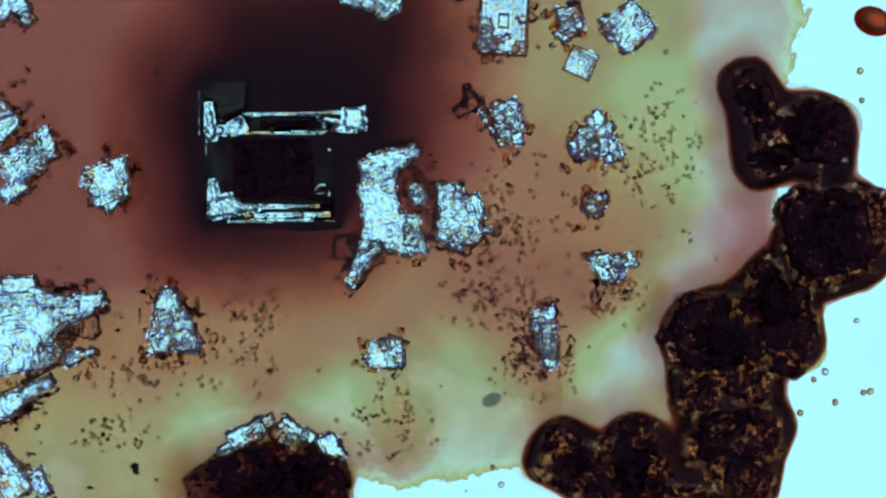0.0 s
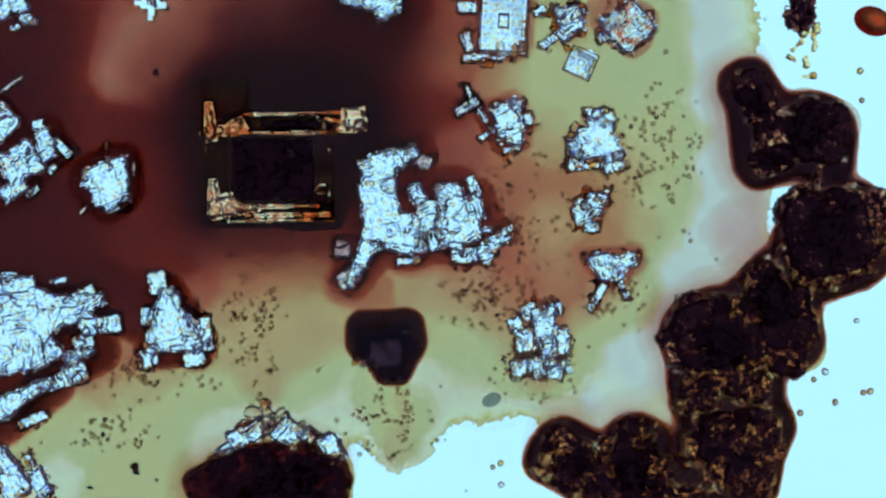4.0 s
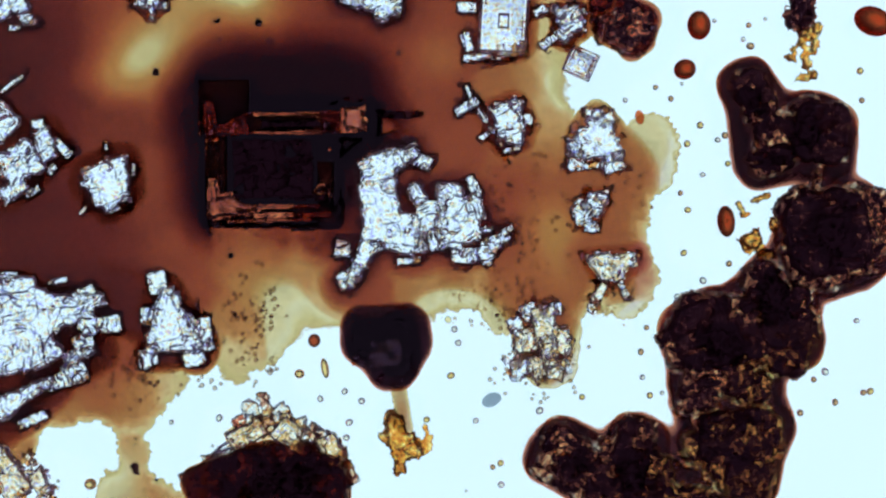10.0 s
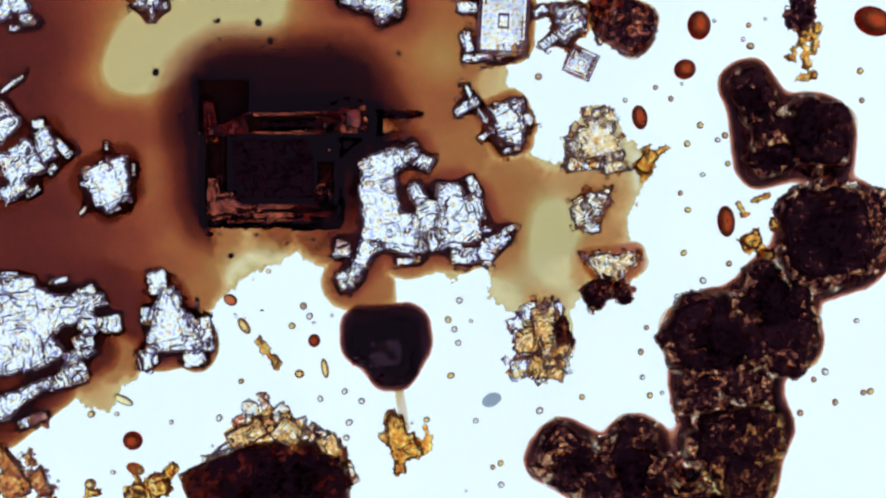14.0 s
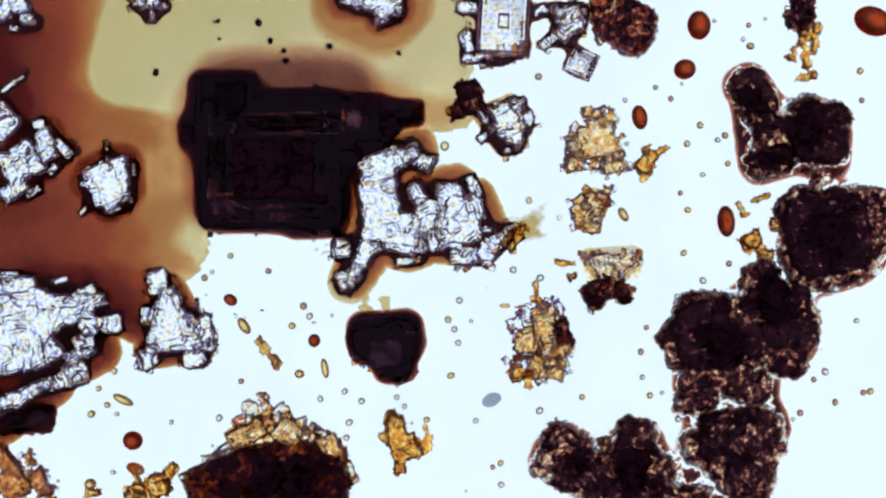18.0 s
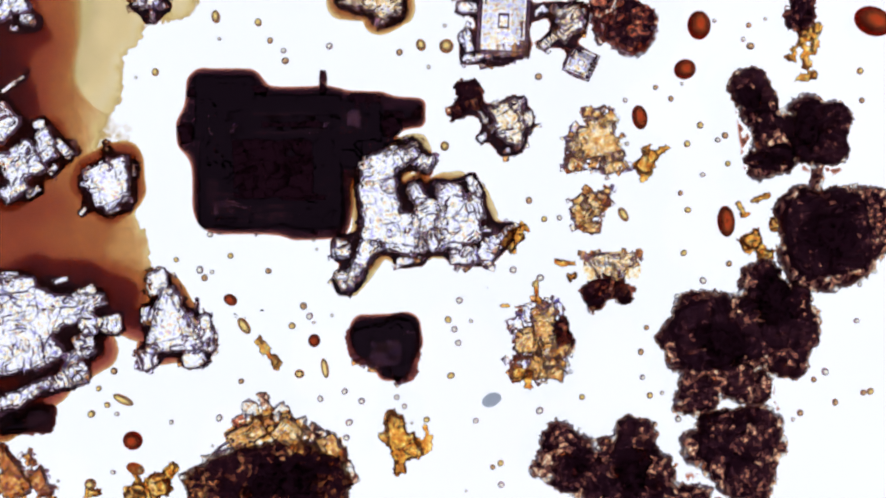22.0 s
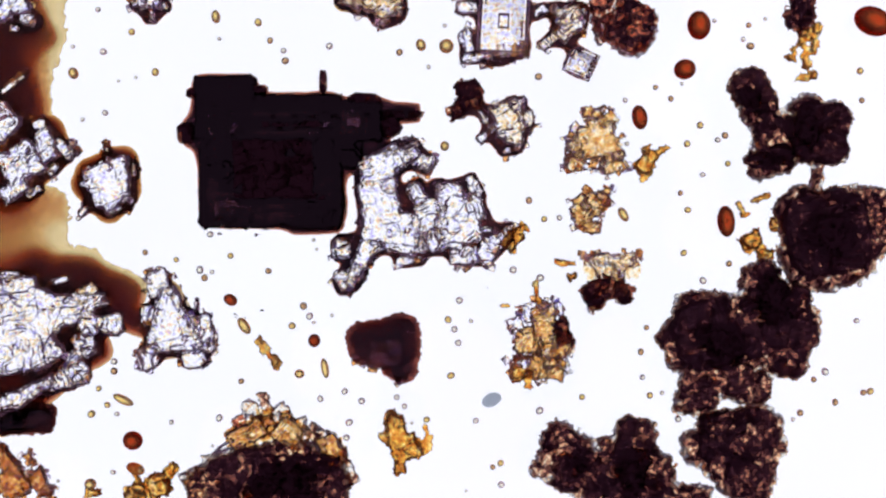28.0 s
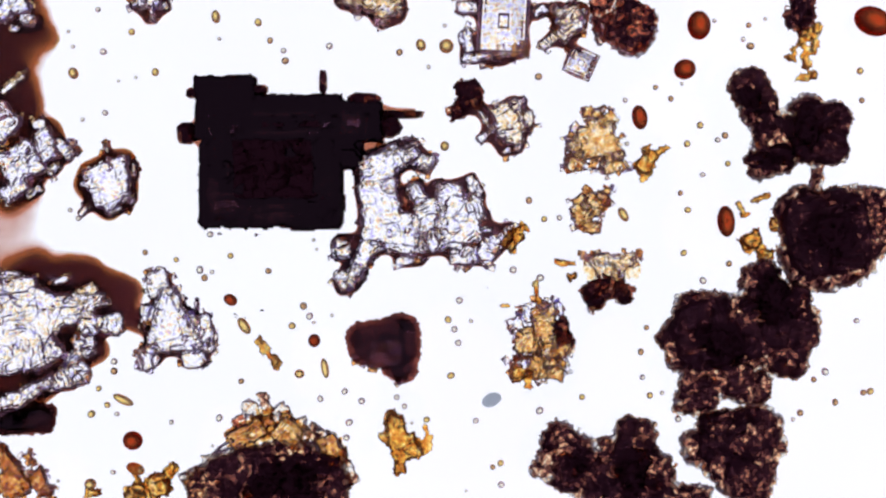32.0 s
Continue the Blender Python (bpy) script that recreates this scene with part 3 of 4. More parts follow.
            MOVES.append((p, [(t, Matrix.LocRotScale(loc + d * U * k, rot, big)) for t, k in ((0, 1), (t0, 1), (0.5 * (t0 + t1), 0.5), (t1, 0), (END, 0))]))
    return ob


def all_clear():
    rng = random.Random(5)
    for key in CLEAR:
        ob = clear_crystal(key, rng)
        if key == "top_sliver":
            home = ob.location.copy()
            MOVES.append((ob, [(t, Matrix.Translation(home + Vector((0, k * U, 0)))) for t, k in ((0, 100), (2, 90), (5, 6), (7, 0), (END, 0))]))
        if key == "table":
            piece("hopper_plate", ob, HOPPER, SALT, 891, 38, 92, 126, -3, 34)
    ob = thing("salt_crystal", 1027, 111, "small clear square salt crystal with a square hollow", "crystal", "clear salt crystals on the slide")
    piece("hopper_plate", ob, HOPPER, SALT, 1028, 112, 54, 52, -24, 24)


# dark crystals: (u, v, width, depth, turn, height)
DARKS = {
    "right_top": ([(1333, 170, 70, 94, 22, 60), (1452, 236, 104, 112, -6, 64), (1362, 286, 82, 60, 18, 52), (1374, 240, 84, 74, 0, 52), (1425, 195, 50, 50, 20, 54), (1444, 318, 24, 44, 0, 34)],
                  "dark brown blocky salt crystals joined at an angle"),
    "right_round": ([(1462, 412, 150, 150, 10, 70), (1405, 410, 54, 110, 10, 46), (1420, 450, 80, 70, 30, 46), (1440, 490, 90, 46, -10, 42), (1500, 470, 86, 66, 20, 46), (1530, 400, 84, 120, 0, 48), (1540, 352, 56, 46, -10, 40), (1415, 362, 64, 54, 40, 42)],
                    "round black-brown salt heap with a paler crumbly rim"),
    "right_mid": ([(1250, 592, 116, 124, 20, 70), (1197, 612, 56, 74, 30, 42), (1240, 542, 84, 54, 0, 50), (1300, 562, 86, 74, 0, 60), (1330, 610, 70, 70, 0, 56), (1236, 690, 74, 80, -10, 50), (1212, 714, 36, 36, 0, 38), (1282, 668, 104, 64, 0, 54), (1330, 686, 64, 60, 0, 44),
                   (1350, 505, 72, 84, 30, 52), (1388, 560, 92, 116, 0, 66), (1398, 622, 74, 90, -20, 54), (1428, 575, 34, 64, 0, 46)],
                  "large black-brown heap of salt with glints of light"),
    "right_low": ([(1300, 748, 124, 52, 10, 54), (1242, 785, 74, 56, 20, 46), (1350, 762, 64, 74, -15, 46), (1378, 790, 30, 26, 0, 34), (1300, 790, 134, 62, 0, 58), (1320, 848, 84, 76, -10, 54), (1278, 830, 64, 44, -35, 44), (1356, 842, 26, 64, -10, 40)],
                  "dark brown crumbly salt lump with pale facets"),
    "low_right": ([(1002, 788, 84, 64, -30, 50), (972, 790, 34, 54, 0, 38), (978, 838, 76, 26, -18, 36), (1030, 832, 104, 76, 0, 54), (1120, 786, 72, 94, -15, 58), (1086, 802, 52, 54, 0, 48), (1150, 832, 82, 72, -35, 52), (1110, 862, 160, 54, 0, 58), (1212, 874, 90, 26, 0, 44)],
                  "dark brown fan-shaped salt crystals with amber edges"),
}
# the black middle of each heap
DARK_HEARTS = {"right_top": [(1328, 175, 44, 70, 22), (1425, 232, 70, 90, 0), (1365, 285, 60, 36, 14)], "right_round": [(1465, 415, 104, 96, 10)], "right_mid": [(1278, 604, 84, 96, 20), (1368, 530, 66, 110, 10)],
               "right_low": [(1310, 806, 60, 36, 0), (1250, 770, 36, 36, 20)], "low_right": [(1020, 820, 60, 50, -30), (1116, 830, 66, 80, 0)]}
# how far the dark liquid round each heap reaches at first
DARK_WET = [
    [(1330, 168, 92, 120, 28, 60), (1345, 245, 90, 110, 10, 50), (1440, 240, 136, 140, -20, 64), (1385, 250, 110, 110, 0, 60), (1352, 290, 84, 66, 18, 52), (1465, 285, 70, 60, 12, 40)],
    [(1475, 412, 160, 160, 10, 70), (1425, 440, 80, 110, 30, 50), (1535, 420, 90, 140, -15, 50), (1490, 480, 110, 66, 20, 44), (1490, 350, 100, 50, -10, 40)],
    [(1255, 600, 156, 160, 25, 70), (1310, 640, 130, 130, 10, 60), (1390, 560, 116, 190, 6, 66), (1335, 560, 120, 130, 0, 60), (1365, 495, 76, 80, 38, 50), (1245, 690, 110, 110, 10, 50), (1330, 690, 90, 80, -30, 44)],
    [(1300, 760, 160, 110, 12, 60), (1345, 765, 100, 110, -20, 50), (1250, 790, 90, 90, 25, 44), (1310, 840, 130, 110, -10, 56), (1255, 875, 120, 60, -20, 40)],
    [(1005, 800, 116, 100, -30, 50), (980, 825, 90, 60, -25, 36), (1060, 850, 100, 90, 0, 50), (1122, 800, 104, 124, -20, 60), (1120, 860, 150, 80, 0, 56), (1165, 850, 76, 90, -40, 44)],
]
HEART_WET = [(682, 592, 138, 86, 2), (694, 632, 118, 100, 180, 0, 0.5)]


def dark_heap(name, blocks, label, rng, mats, bits=1.0, group="dark salt heaps", corner=0.65):
    u0, v0 = blocks[0][0], blocks[0][1]
    ob = thing(name, u0, v0, label, "crystal", group)
    body(ob, [(u, v, w + 8, h + 8, *r) for u, v, w, h, *r in blocks], mats[0], cell=22, tilt=0.45, step=4, rag=5, rim=12, grid=2.0, corner=corner, seed=int(u0), soft=6, ridges=7.5, wave=11, smooth=True)
    for k, (u, v, w, h, turn, tall, *_) in enumerate(blocks):
        for _ in range(int(bits * w * h / 2600)):
            a = rng.uniform(0, 2 * math.pi)
            r = rng.uniform(0.55, 0.98) * 0.5
            size = rng.uniform(8, 17)
            piece("facet", ob, rng.choice(SHARDS), rng.choice((SALT_AMBER, DARK, SALT_PALE)), u + r * w * math.cos(a), v + r * h * math.sin(a), size, size * rng.uniform(0.6, 1.2), rng.uniform(0, 90),
                  rng.uniform(8, 18), z=rng.uniform(0.4, tall * 0.6), tip=(rng.uniform(-25, 25), rng.uniform(-25, 25)))
    return ob


# the great block: glassy frame bars over a dark middle, overgrown from the third second on
BIG = [(480, 300, 236, 176, 0, 50), (508, 216, 312, 52, 1, 44), (398, 196, 100, 112, 0, 46)]
DIM_BARS = [(398, 190, 94, 102, 0, 30), (515, 219, 240, 44, 1, 32), (384, 306, 44, 160, 0, 30), (480, 378, 230, 36, 1, 28), (578, 330, 36, 90, 0, 26)]
FRAME_BARS = [(372, 216, 26, 70, 4, 36, 0.5), (420, 226, 34, 30, 30, 34), (404, 232, 40, 18, 0, 30), (520, 201, 180, 6, 1, 33), (505, 238, 200, 8, 1, 33), (628, 212, 46, 48, 4, 38), (590, 222, 34, 60, -86, 36, 0.25),
              (380, 352, 34, 70, 6, 38, 0.4), (416, 370, 36, 90, -86, 36, 0.35), (405, 362, 50, 40, 20, 36), (510, 381, 150, 6, 1, 30), (500, 366, 130, 5, 1, 30), (480, 391, 150, 5, 1, 30), (566, 342, 30, 24, 30, 30), (545, 316, 14, 12, 30, 26), (584, 266, 12, 10, 20, 24)]
BIG_GROWN = [(480, 285, 262, 242, 0.5, 0), (398, 192, 116, 122, 0, 0), (620, 215, 120, 80, 0, 0), (560, 380, 90, 60, 0, 0), (615, 268, 64, 70, 0, 0, 0.9)]


def great_block():
    ob = thing("great_salt_block", 480, 290, "large black-brown square salt crystal with stepped glassy edges", "crystal")
    for u, v, w, h, t, tall in ((484, 300, 150, 112, 0, 46), (520, 221, 120, 20, 1, 40), (538, 350, 90, 22, 0, 40)):
        body(ob, [(u, v, w, h, t, tall)], DARK_CORE, "core", cell=16, tilt=0.3, rag=2.5, rim=5, grid=2.5, corner=0.15, seed=u)
    for u, v, w, h, t, tall in DIM_BARS:
        body(ob, [(u, v, w, h, t, tall)], SMOKY, "smoky_bar", cell=30, tilt=0.3, step=1, rag=2, rim=6, corner=0.1, grid=1.8, seed=u, without=FRAME_BARS, ridges=5, wave=8, nested=2.2, smooth=True)
    corners = [b for b in FRAME_BARS if b[3] > 15]
    body(ob, corners, SALT, "glassy_corner", cell=26, tilt=0.5, step=2, rag=5, rim=9, corner=0.5, grid=1.6, seed=7, soft=3, ridges=5, wave=8, smooth=True, hollow=True)
    for u, v, w, h, t, tall, *taper in FRAME_BARS:
        if h < 15:
            body(ob, [(u, v, w, h + 3, t, tall, *taper)], SALT_PALE, "frame_bar", cell=30, tilt=0.3, step=1, rag=4.5, rim=5, corner=0.6, grid=1.6, seed=v, ridges=4, wave=9, smooth=True, hollow=True)
    for k, (u, v, w, h, t, tall, *_) in enumerate(BIG_GROWN):
        p = body(ob, [(u, v, w, h, t, 90)], GROWTH, "overgrowth", cell=44, tilt=0.04, step=0.4, rag=3, rim=5, grid=3, corner=0.12, z0=-91, seed=k)
        loc = p.location.copy()
        rise = [(0, 0), (2.5, 1), (6, 13), (9, 17), (12, 19), (14, 20), (17, 28), (20, 34), (26, 38), (END, 40)]
        MOVES.append((p, [(s, Matrix.Translation(loc + Vector((0, 0, z * U)))) for s, z in rise]))
    for u, v, w, h, t, t0 in ((705, 203, 90, 16, 0, 2), (330, 236, 34, 40, 0, 14), (572, 146, 15, 44, 0, 16), (645, 185, 60, 42, 0, 12), (342, 165, 26, 20, 0, 16), (455, 160, 40, 20, 0, 16), (690, 225, 40, 40, 30, 13)):
        p = lump("spur", ob, DARK_CORE, u, v, w, h, t, 34, square=6, jag=0.04, rim=5, grain=9)
        d = Vector((500 - u, v - 280, 0)).normalized() * max(w, h)
        slides(p, (d.x, d.y, -36), t0, t0 + 5)


BOTTOM = [(490, 856, 250, 110, 0, 66), (475, 818, 150, 66, 8, 56), (560, 842, 110, 80, -35, 56), (380, 858, 100, 80, 25, 46)]

BOTTOM_BLOCKS = [(438, 768, 76, 42, 28), (512, 766, 60, 54, -38), (588, 794, 42, 60, 28), (547, 772, 30, 30, -30), (400, 798, 40, 30, 30), (475, 745, 30, 30, 20)]


def bottom_heap(rng):
    ob = dark_heap("salt_heap", BOTTOM, "black-brown salt heap crowned with amber and clear splinters", rng, [CRUMBLY, DARK], 1.6)
    body(ob, [(498, 858, 130, 60, 0, 78), (515, 838, 70, 44, 0, 78)], DARK_CORE, "dark_core", rag=12, rim=26, grid=3, corner=0.7, soft=10, z0=10, ridges=4, smooth=True)
    for u, v, w, h, t in BOTTOM_BLOCKS:
        body(ob, [(u, v, w, h, t, 30)], SALT, "block", cell=24, step=1, tilt=0.3, rag=3, rim=7, corner=0.3, grid=1.8, seed=u, ridges=4.5, wave=7, nested=0.8, smooth=True, hollow=True)
    coat = body(ob, [(440, 770, 84, 54, 28, 5), (512, 764, 70, 60, -38, 5), (588, 800, 50, 70, 28, 5), (470, 740, 40, 40, 0, 5)], AMBER_COAT, "amber_coat", rag=RAG, rim=6, grid=3, corner=0.4, z0=-8, seed=4)
    home = coat.location.copy()
    MOVES.append((coat, [(t, Matrix.Translation(home + Vector((0, 0, k * U)))) for t, k in ((0, 0), (3, 0), (8, 6), (14, 9), (END, 11))]))
    for u, v, w, h, t in ((470, 716, 26, 50, 20), (444, 722, 36, 26, 0), (500, 732, 34, 40, 30), (560, 768, 40, 30, -30), (340, 845, 44, 34, 30), (372, 812, 36, 26, 20), (470, 745, 60, 30, 10), (530, 748, 30, 26, 0), (618, 836, 30, 50, 20), (606, 806, 24, 30, 20), (425, 745, 30, 24, 20), (352, 872, 40, 30, 10)):
        p = body(ob, [(u, v, w, h, t, 20)], (CRUMBLY, DARK_RED, DARK, SALT_AMBER)[u % 4], "spike", cell=18, step=1, tilt=0.3, rag=4, rim=6, corner=0.4, grid=1.8, seed=u, ridges=5, wave=7, smooth=True, hollow=True)
        slides(p, ((500 - u) * 0.35, (v - 830) * 0.35, -4), 0.6, 6)


def rising(ob, depth, t0, t1):
    """A thing that grows up out of the slide's face between t0 and t1."""
    low, high = ob.location - Vector((0, 0, depth * U)), ob.location.copy()
    MOVES.append((ob, [(0, Matrix.Translation(low)), (max(t0, 0.1), Matrix.Translation(low)), (0.5 * (t0 + t1), Matrix.Translation((low + high) / 2)), (t1, Matrix.Translation(high)), (END, Matrix.Translation(high))]))


HEART = [(652, 602, 80, 70, 6, 20), (708, 600, 76, 88, 0, 22), (712, 650, 58, 56, 5, 18), (664, 624, 84, 46, -14, 18)]
RED_TOP = [(1108, 42, 96, 84, -24, 44), (1080, 22, 70, 60, 10, 36), (1120, 70, 50, 50, 40, 34)]
NUBS = [([(830, 172, 44, 56, 10, 34), (806, 196, 30, 26, 30, 24)], 13.5), ([(1062, 515, 50, 44, 20, 30), (1045, 530, 24, 30, 20, 24)], 9.5), ([(1102, 518, 36, 40, -30, 28)], 9.5), ([(996, 590, 30, 56, 15, 28)], 10.0)]


def dark_things():
    rng = random.Random(9)
    for key, (blocks, label) in DARKS.items():
        ob = dark_heap("salt_heap", blocks, label, rng, [DARK, DARK_CORE])
        for u, v, w, h, turn in DARK_HEARTS[key]:
            body(ob, [(u, v, w, h, turn, 74)], DARK_CORE, "dark_core", rag=14, rim=26, grid=3, corner=0.9, z0=8, seed=v, ridges=4, smooth=True)
    great_block()
    bottom_heap(rng)
    ob = thing("heart_shaped_crystal", 684, 600, "dark brown heart-shaped salt crystal standing alone", "crystal", "dark salt crystals that grow late")
    body(ob, HEART, BLOB, rag=3, rim=16, grid=2.0, corner=0.85, soft=9, ridges=2.5, wave=12, cell=24, step=1, tilt=0.3, smooth=True)
    rising(ob, 85, 1.4, 7)
    ob = dark_heap("dark_red_crystal", RED_TOP, "dark red crumbly salt crystal over a clear one", rng, [DARK_RED, DARK], 0.7, "dark salt crystals that grow late")
    rising(ob, 75, 2.4, 5.6)
    ob = thing("dark_nub", 60, 740, "smooth dark brown lobe beside the heap of clear blocks", "crystal", "dark salt crystals that grow late")
    body(ob, [(72, 740, 62, 58, 0, 40), (30, 752, 70, 36, 10, 34), (10, 735, 50, 40, 0, 30)], BLOB, rag=3, rim=14, grid=2.2, corner=0.7, soft=7, ridges=3, wave=11, smooth=True)
    rising(ob, 70, 11, 17)
    for blocks, t0 in NUBS:
        ob = dark_heap("dark_nub", blocks, "small dark brown salt nub beside a clear crystal", rng, [DARK_CORE, DARK_RED], 0.0, "dark salt crystals that grow late")
        rising(ob, 60, t0 - 1, t0 + 3)
    ob = dark_heap("dark_nub", [(1420, 18, 44, 50, 10, 34), (1410, 36, 40, 30, 0, 26)], "small dark violet-brown salt nub on dry glass", rng, [DARK_CORE, DARK], 0.8, "dark salt crystals that grow late")
    rising(ob, 60, 0.5, 3.0)


# ---- the liquid ----
# pools: (u, v, reach, second at which the spot falls dry)
DRY_RIGHT = [(1400, 30, 60, 0.8), (1320, 40, 50, 5.6), (1240, 40, 35, 8.3), (1170, 100, 40, 7.2), (1100, 130, 35, 7.6), (1040, 150, 35, 9.2), (980, 140, 40, 10.3), (920, 140, 30, 12.3), (885, 140, 25, 15),
             (960, 230, 30, 11.5), (970, 285, 20, 13.8), (1270, 300, 50, 6.3), (1230, 230, 40, 7.6), (1200, 300, 40, 9.3), (1178, 250, 30, 12), (1150, 300, 30, 13.5), (1125, 300, 25, 16), (1500, 60, 60, -6)]
DRY_RIM = [(1230, 400, 50, 6.8), (1180, 400, 30, 7.8), (1140, 390, 30, 9.5), (1110, 370, 25, 15.5), (1095, 360, 25, 16), (1100, 410, 25, 16), (1260, 470, 50, 6.2), (1190, 500, 40, 7), (1160, 520, 25, 9),
           (1150, 460, 25, 10.5), (1130, 500, 30, 14.5), (1110, 545, 25, 12.5), (1150, 600, 40, 6.5), (1130, 650, 30, 7.8), (1080, 600, 30, 7.3), (1070, 560, 25, 10), (1030, 620, 25, 8.5), (1100, 690, 50, 5),
           (1560, 300, 80, -10), (1560, 600, 90, -12), (1500, 700, 60, -10)]
DRY_MIDDLE = [(1030, 710, 25, 7.5), (1000, 730, 40, 5.0), (900, 760, 50, 3.5), (920, 690, 30, 7.8), (850, 690, 40, 6.3), (960, 680, 25, 9.5), (880, 640, 30, 8.5), (840, 640, 35, 7.4), (830, 580, 35, 8.6),
              (790, 550, 35, 10), (830, 520, 25, 11.5), (760, 510, 25, 12), (720, 495, 20, 13.5), (800, 490, 20, 15), (880, 560, 20, 13), (890, 520, 20, 15.5), (930, 470, 25, 16.5), (950, 400, 30, 18.2),
              (985, 400, 25, 17.5), (920, 350, 25, 17.5), (990, 500, 25, 15.5), (1000, 330, 20, 16), (940, 300, 20, 16.5), (780, 870, 60, -2)]
DRY_LOW = [(700, 860, 50, 0.3), (780, 830, 50, 1.5), (640, 800, 40, 3.2), (820, 770, 50, 3.3), (712, 780, 35, 11), (705, 812, 22, 10.5), (690, 750, 25, 10), (735, 805, 20, 9.5), (760, 740, 30, 8), (600, 740, 50, 5.3), (660, 700, 30, 8.5), (800, 700, 40, 6), (560, 690, 30, 7.5),
           (540, 640, 35, 8.7), (560, 590, 35, 9.6), (580, 540, 25, 11), (520, 560, 30, 10.8), (490, 600, 25, 11), (470, 560, 25, 12), (530, 480, 25, 11.8), (480, 490, 25, 12.8), (440, 460, 30, 14.6),
           (420, 520, 25, 13.6), (400, 560, 25, 12.8), (400, 620, 25, 10.5), (650, 880, 40, -2), (900, 860, 60, -1)]
DRY_LEFT = [(350, 670, 30, 9.5), (300, 690, 30, 10.8), (360, 770, 35, 5.8), (320, 740, 30, 7.6), (280, 790, 35, 9), (260, 730, 25, 11.5), (230, 700, 25, 13.5), (180, 690, 25, 15), (240, 800, 18, 13.2),
            (115, 845, 40, 5), (150, 785, 30, 8.5), (90, 765, 25, 10), (205, 830, 25, 9.5), (95, 805, 25, 6.5), (110, 720, 25, 13.5), (30, 780, 25, 12.5), (210, 880, 40, 12), (370, 480, 25, 17), (340, 520, 25, 17.7), (200, 640, 25, 17.5), (150, 660, 20, 18)]
DRY_LATE = [(480, 436, 20, 17.5), (560, 436, 20, 17.5), (600, 430, 18, 18), (400, 440, 20, 17), (60, 474, 22, 36), (140, 478, 22, 36), (205, 508, 20, 35), (330, 450, 25, 19.5), (300, 420, 30, 20.5), (230, 440, 25, 23.5), (150, 420, 25, 26.5), (90, 420, 25, 29.5), (20, 425, 30, 31.5), (280, 300, 25, 19.5), (250, 150, 40, 20.8), (190, 150, 30, 23),
            (150, 120, 30, 24), (110, 130, 25, 26.5), (75, 120, 25, 29.5), (55, 100, 25, 33), (300, 60, 30, 20.8), (300, 10, 30, 23), (420, 20, 50, 21.2), (420, 70, 30, 19.9), (550, 20, 40, 21)]
DRY_TOP = [(560, 70, 30, 19.8), (700, 100, 30, 20), (780, 30, 40, 20.2), (740, 70, 30, 20.6), (790, 110, 25, 19.8), (780, 180, 25, 19), (790, 270, 25, 17.5), (200, 40, 30, 23.3), (130, 20, 25, 25.8), (100, 10, 20, 30),
           (30, 60, 40, 36), (20, 130, 30, 38), (300, 200, 30, 19.5), (230, 230, 25, 22)]
# pools: (u, v, reach, second at which the brown there has thinned to yellow)
THIN_RIGHT = [(1250, 200, 80, -6), (1300, 400, 60, -4), (1120, 640, 60, -5), (1150, 270, 50, 15), (1060, 150, 50, 8), (980, 180, 40, 9), (985, 410, 26, 9), (1000, 470, 28, 11), (1050, 520, 34, 16), (1110, 450, 34, 16), (1040, 300, 40, 16), (1130, 300, 40, 16), (930, 300, 34, 17), (1095, 340, 34, 16), (960, 560, 34, 16), (960, 620, 34, 15), (900, 450, 34, 17),
              (900, 520, 50, 14), (950, 650, 40, 12), (840, 640, 50, -2), (800, 540, 40, 5), (820, 620, 30, -3), (780, 250, 40, 20), (850, 150, 30, 18), (1200, 60, 60, 6), (1180, 500, 40, 3), (1050, 380, 30, 15), (1000, 240, 30, 12)]
THIN_LOW = [(560, 600, 40, 2), (520, 540, 40, 6), (440, 490, 34, 11), (400, 432, 26, 18), (540, 432, 26, 18), (600, 480, 25, 18), (450, 600, 40, 13), (370, 650, 50, 12.5), (250, 680, 60, 15), (200, 760, 60, 11), (330, 730, 40, 0), (130, 800, 40, 7), (700, 780, 40, 9),
            (640, 720, 40, 2), (750, 720, 30, 6), (480, 445, 40, 16), (600, 520, 30, 18), (670, 520, 30, 18), (150, 640, 50, 24), (130, 700, 40, 17), (850, 780, 60, -2)]
THIN_TOP = [(215, 130, 42, 7.5), (165, 180, 32, 9), (255, 90, 32, 8), (430, 10, 38, 8), (230, 110, 46, 7.5), (300, 50, 30, 10), (190, 225, 28, 12), (560, 20, 40, 17.5), (640, 70, 40, 18), (775, 110, 20, 10), (760, 30, 30, 17.5), (100, 60, 50, 27), (60, 110, 60, 32), (200, 20, 40, 18),
            (210, 425, 40, 21), (330, 440, 30, 17), (100, 415, 50, 27), (60, 470, 30, 29), (150, 475, 30, 29), (210, 510, 24, 29), (20, 410, 40, 29), (300, 330, 35, 20), (220, 230, 30, 18), (120, 300, 40, 30), (400, 80, 35, 18.5), (290, 190, 35, 18.5), (740, 200, 50, 20), (340, 30, 30, 11)]
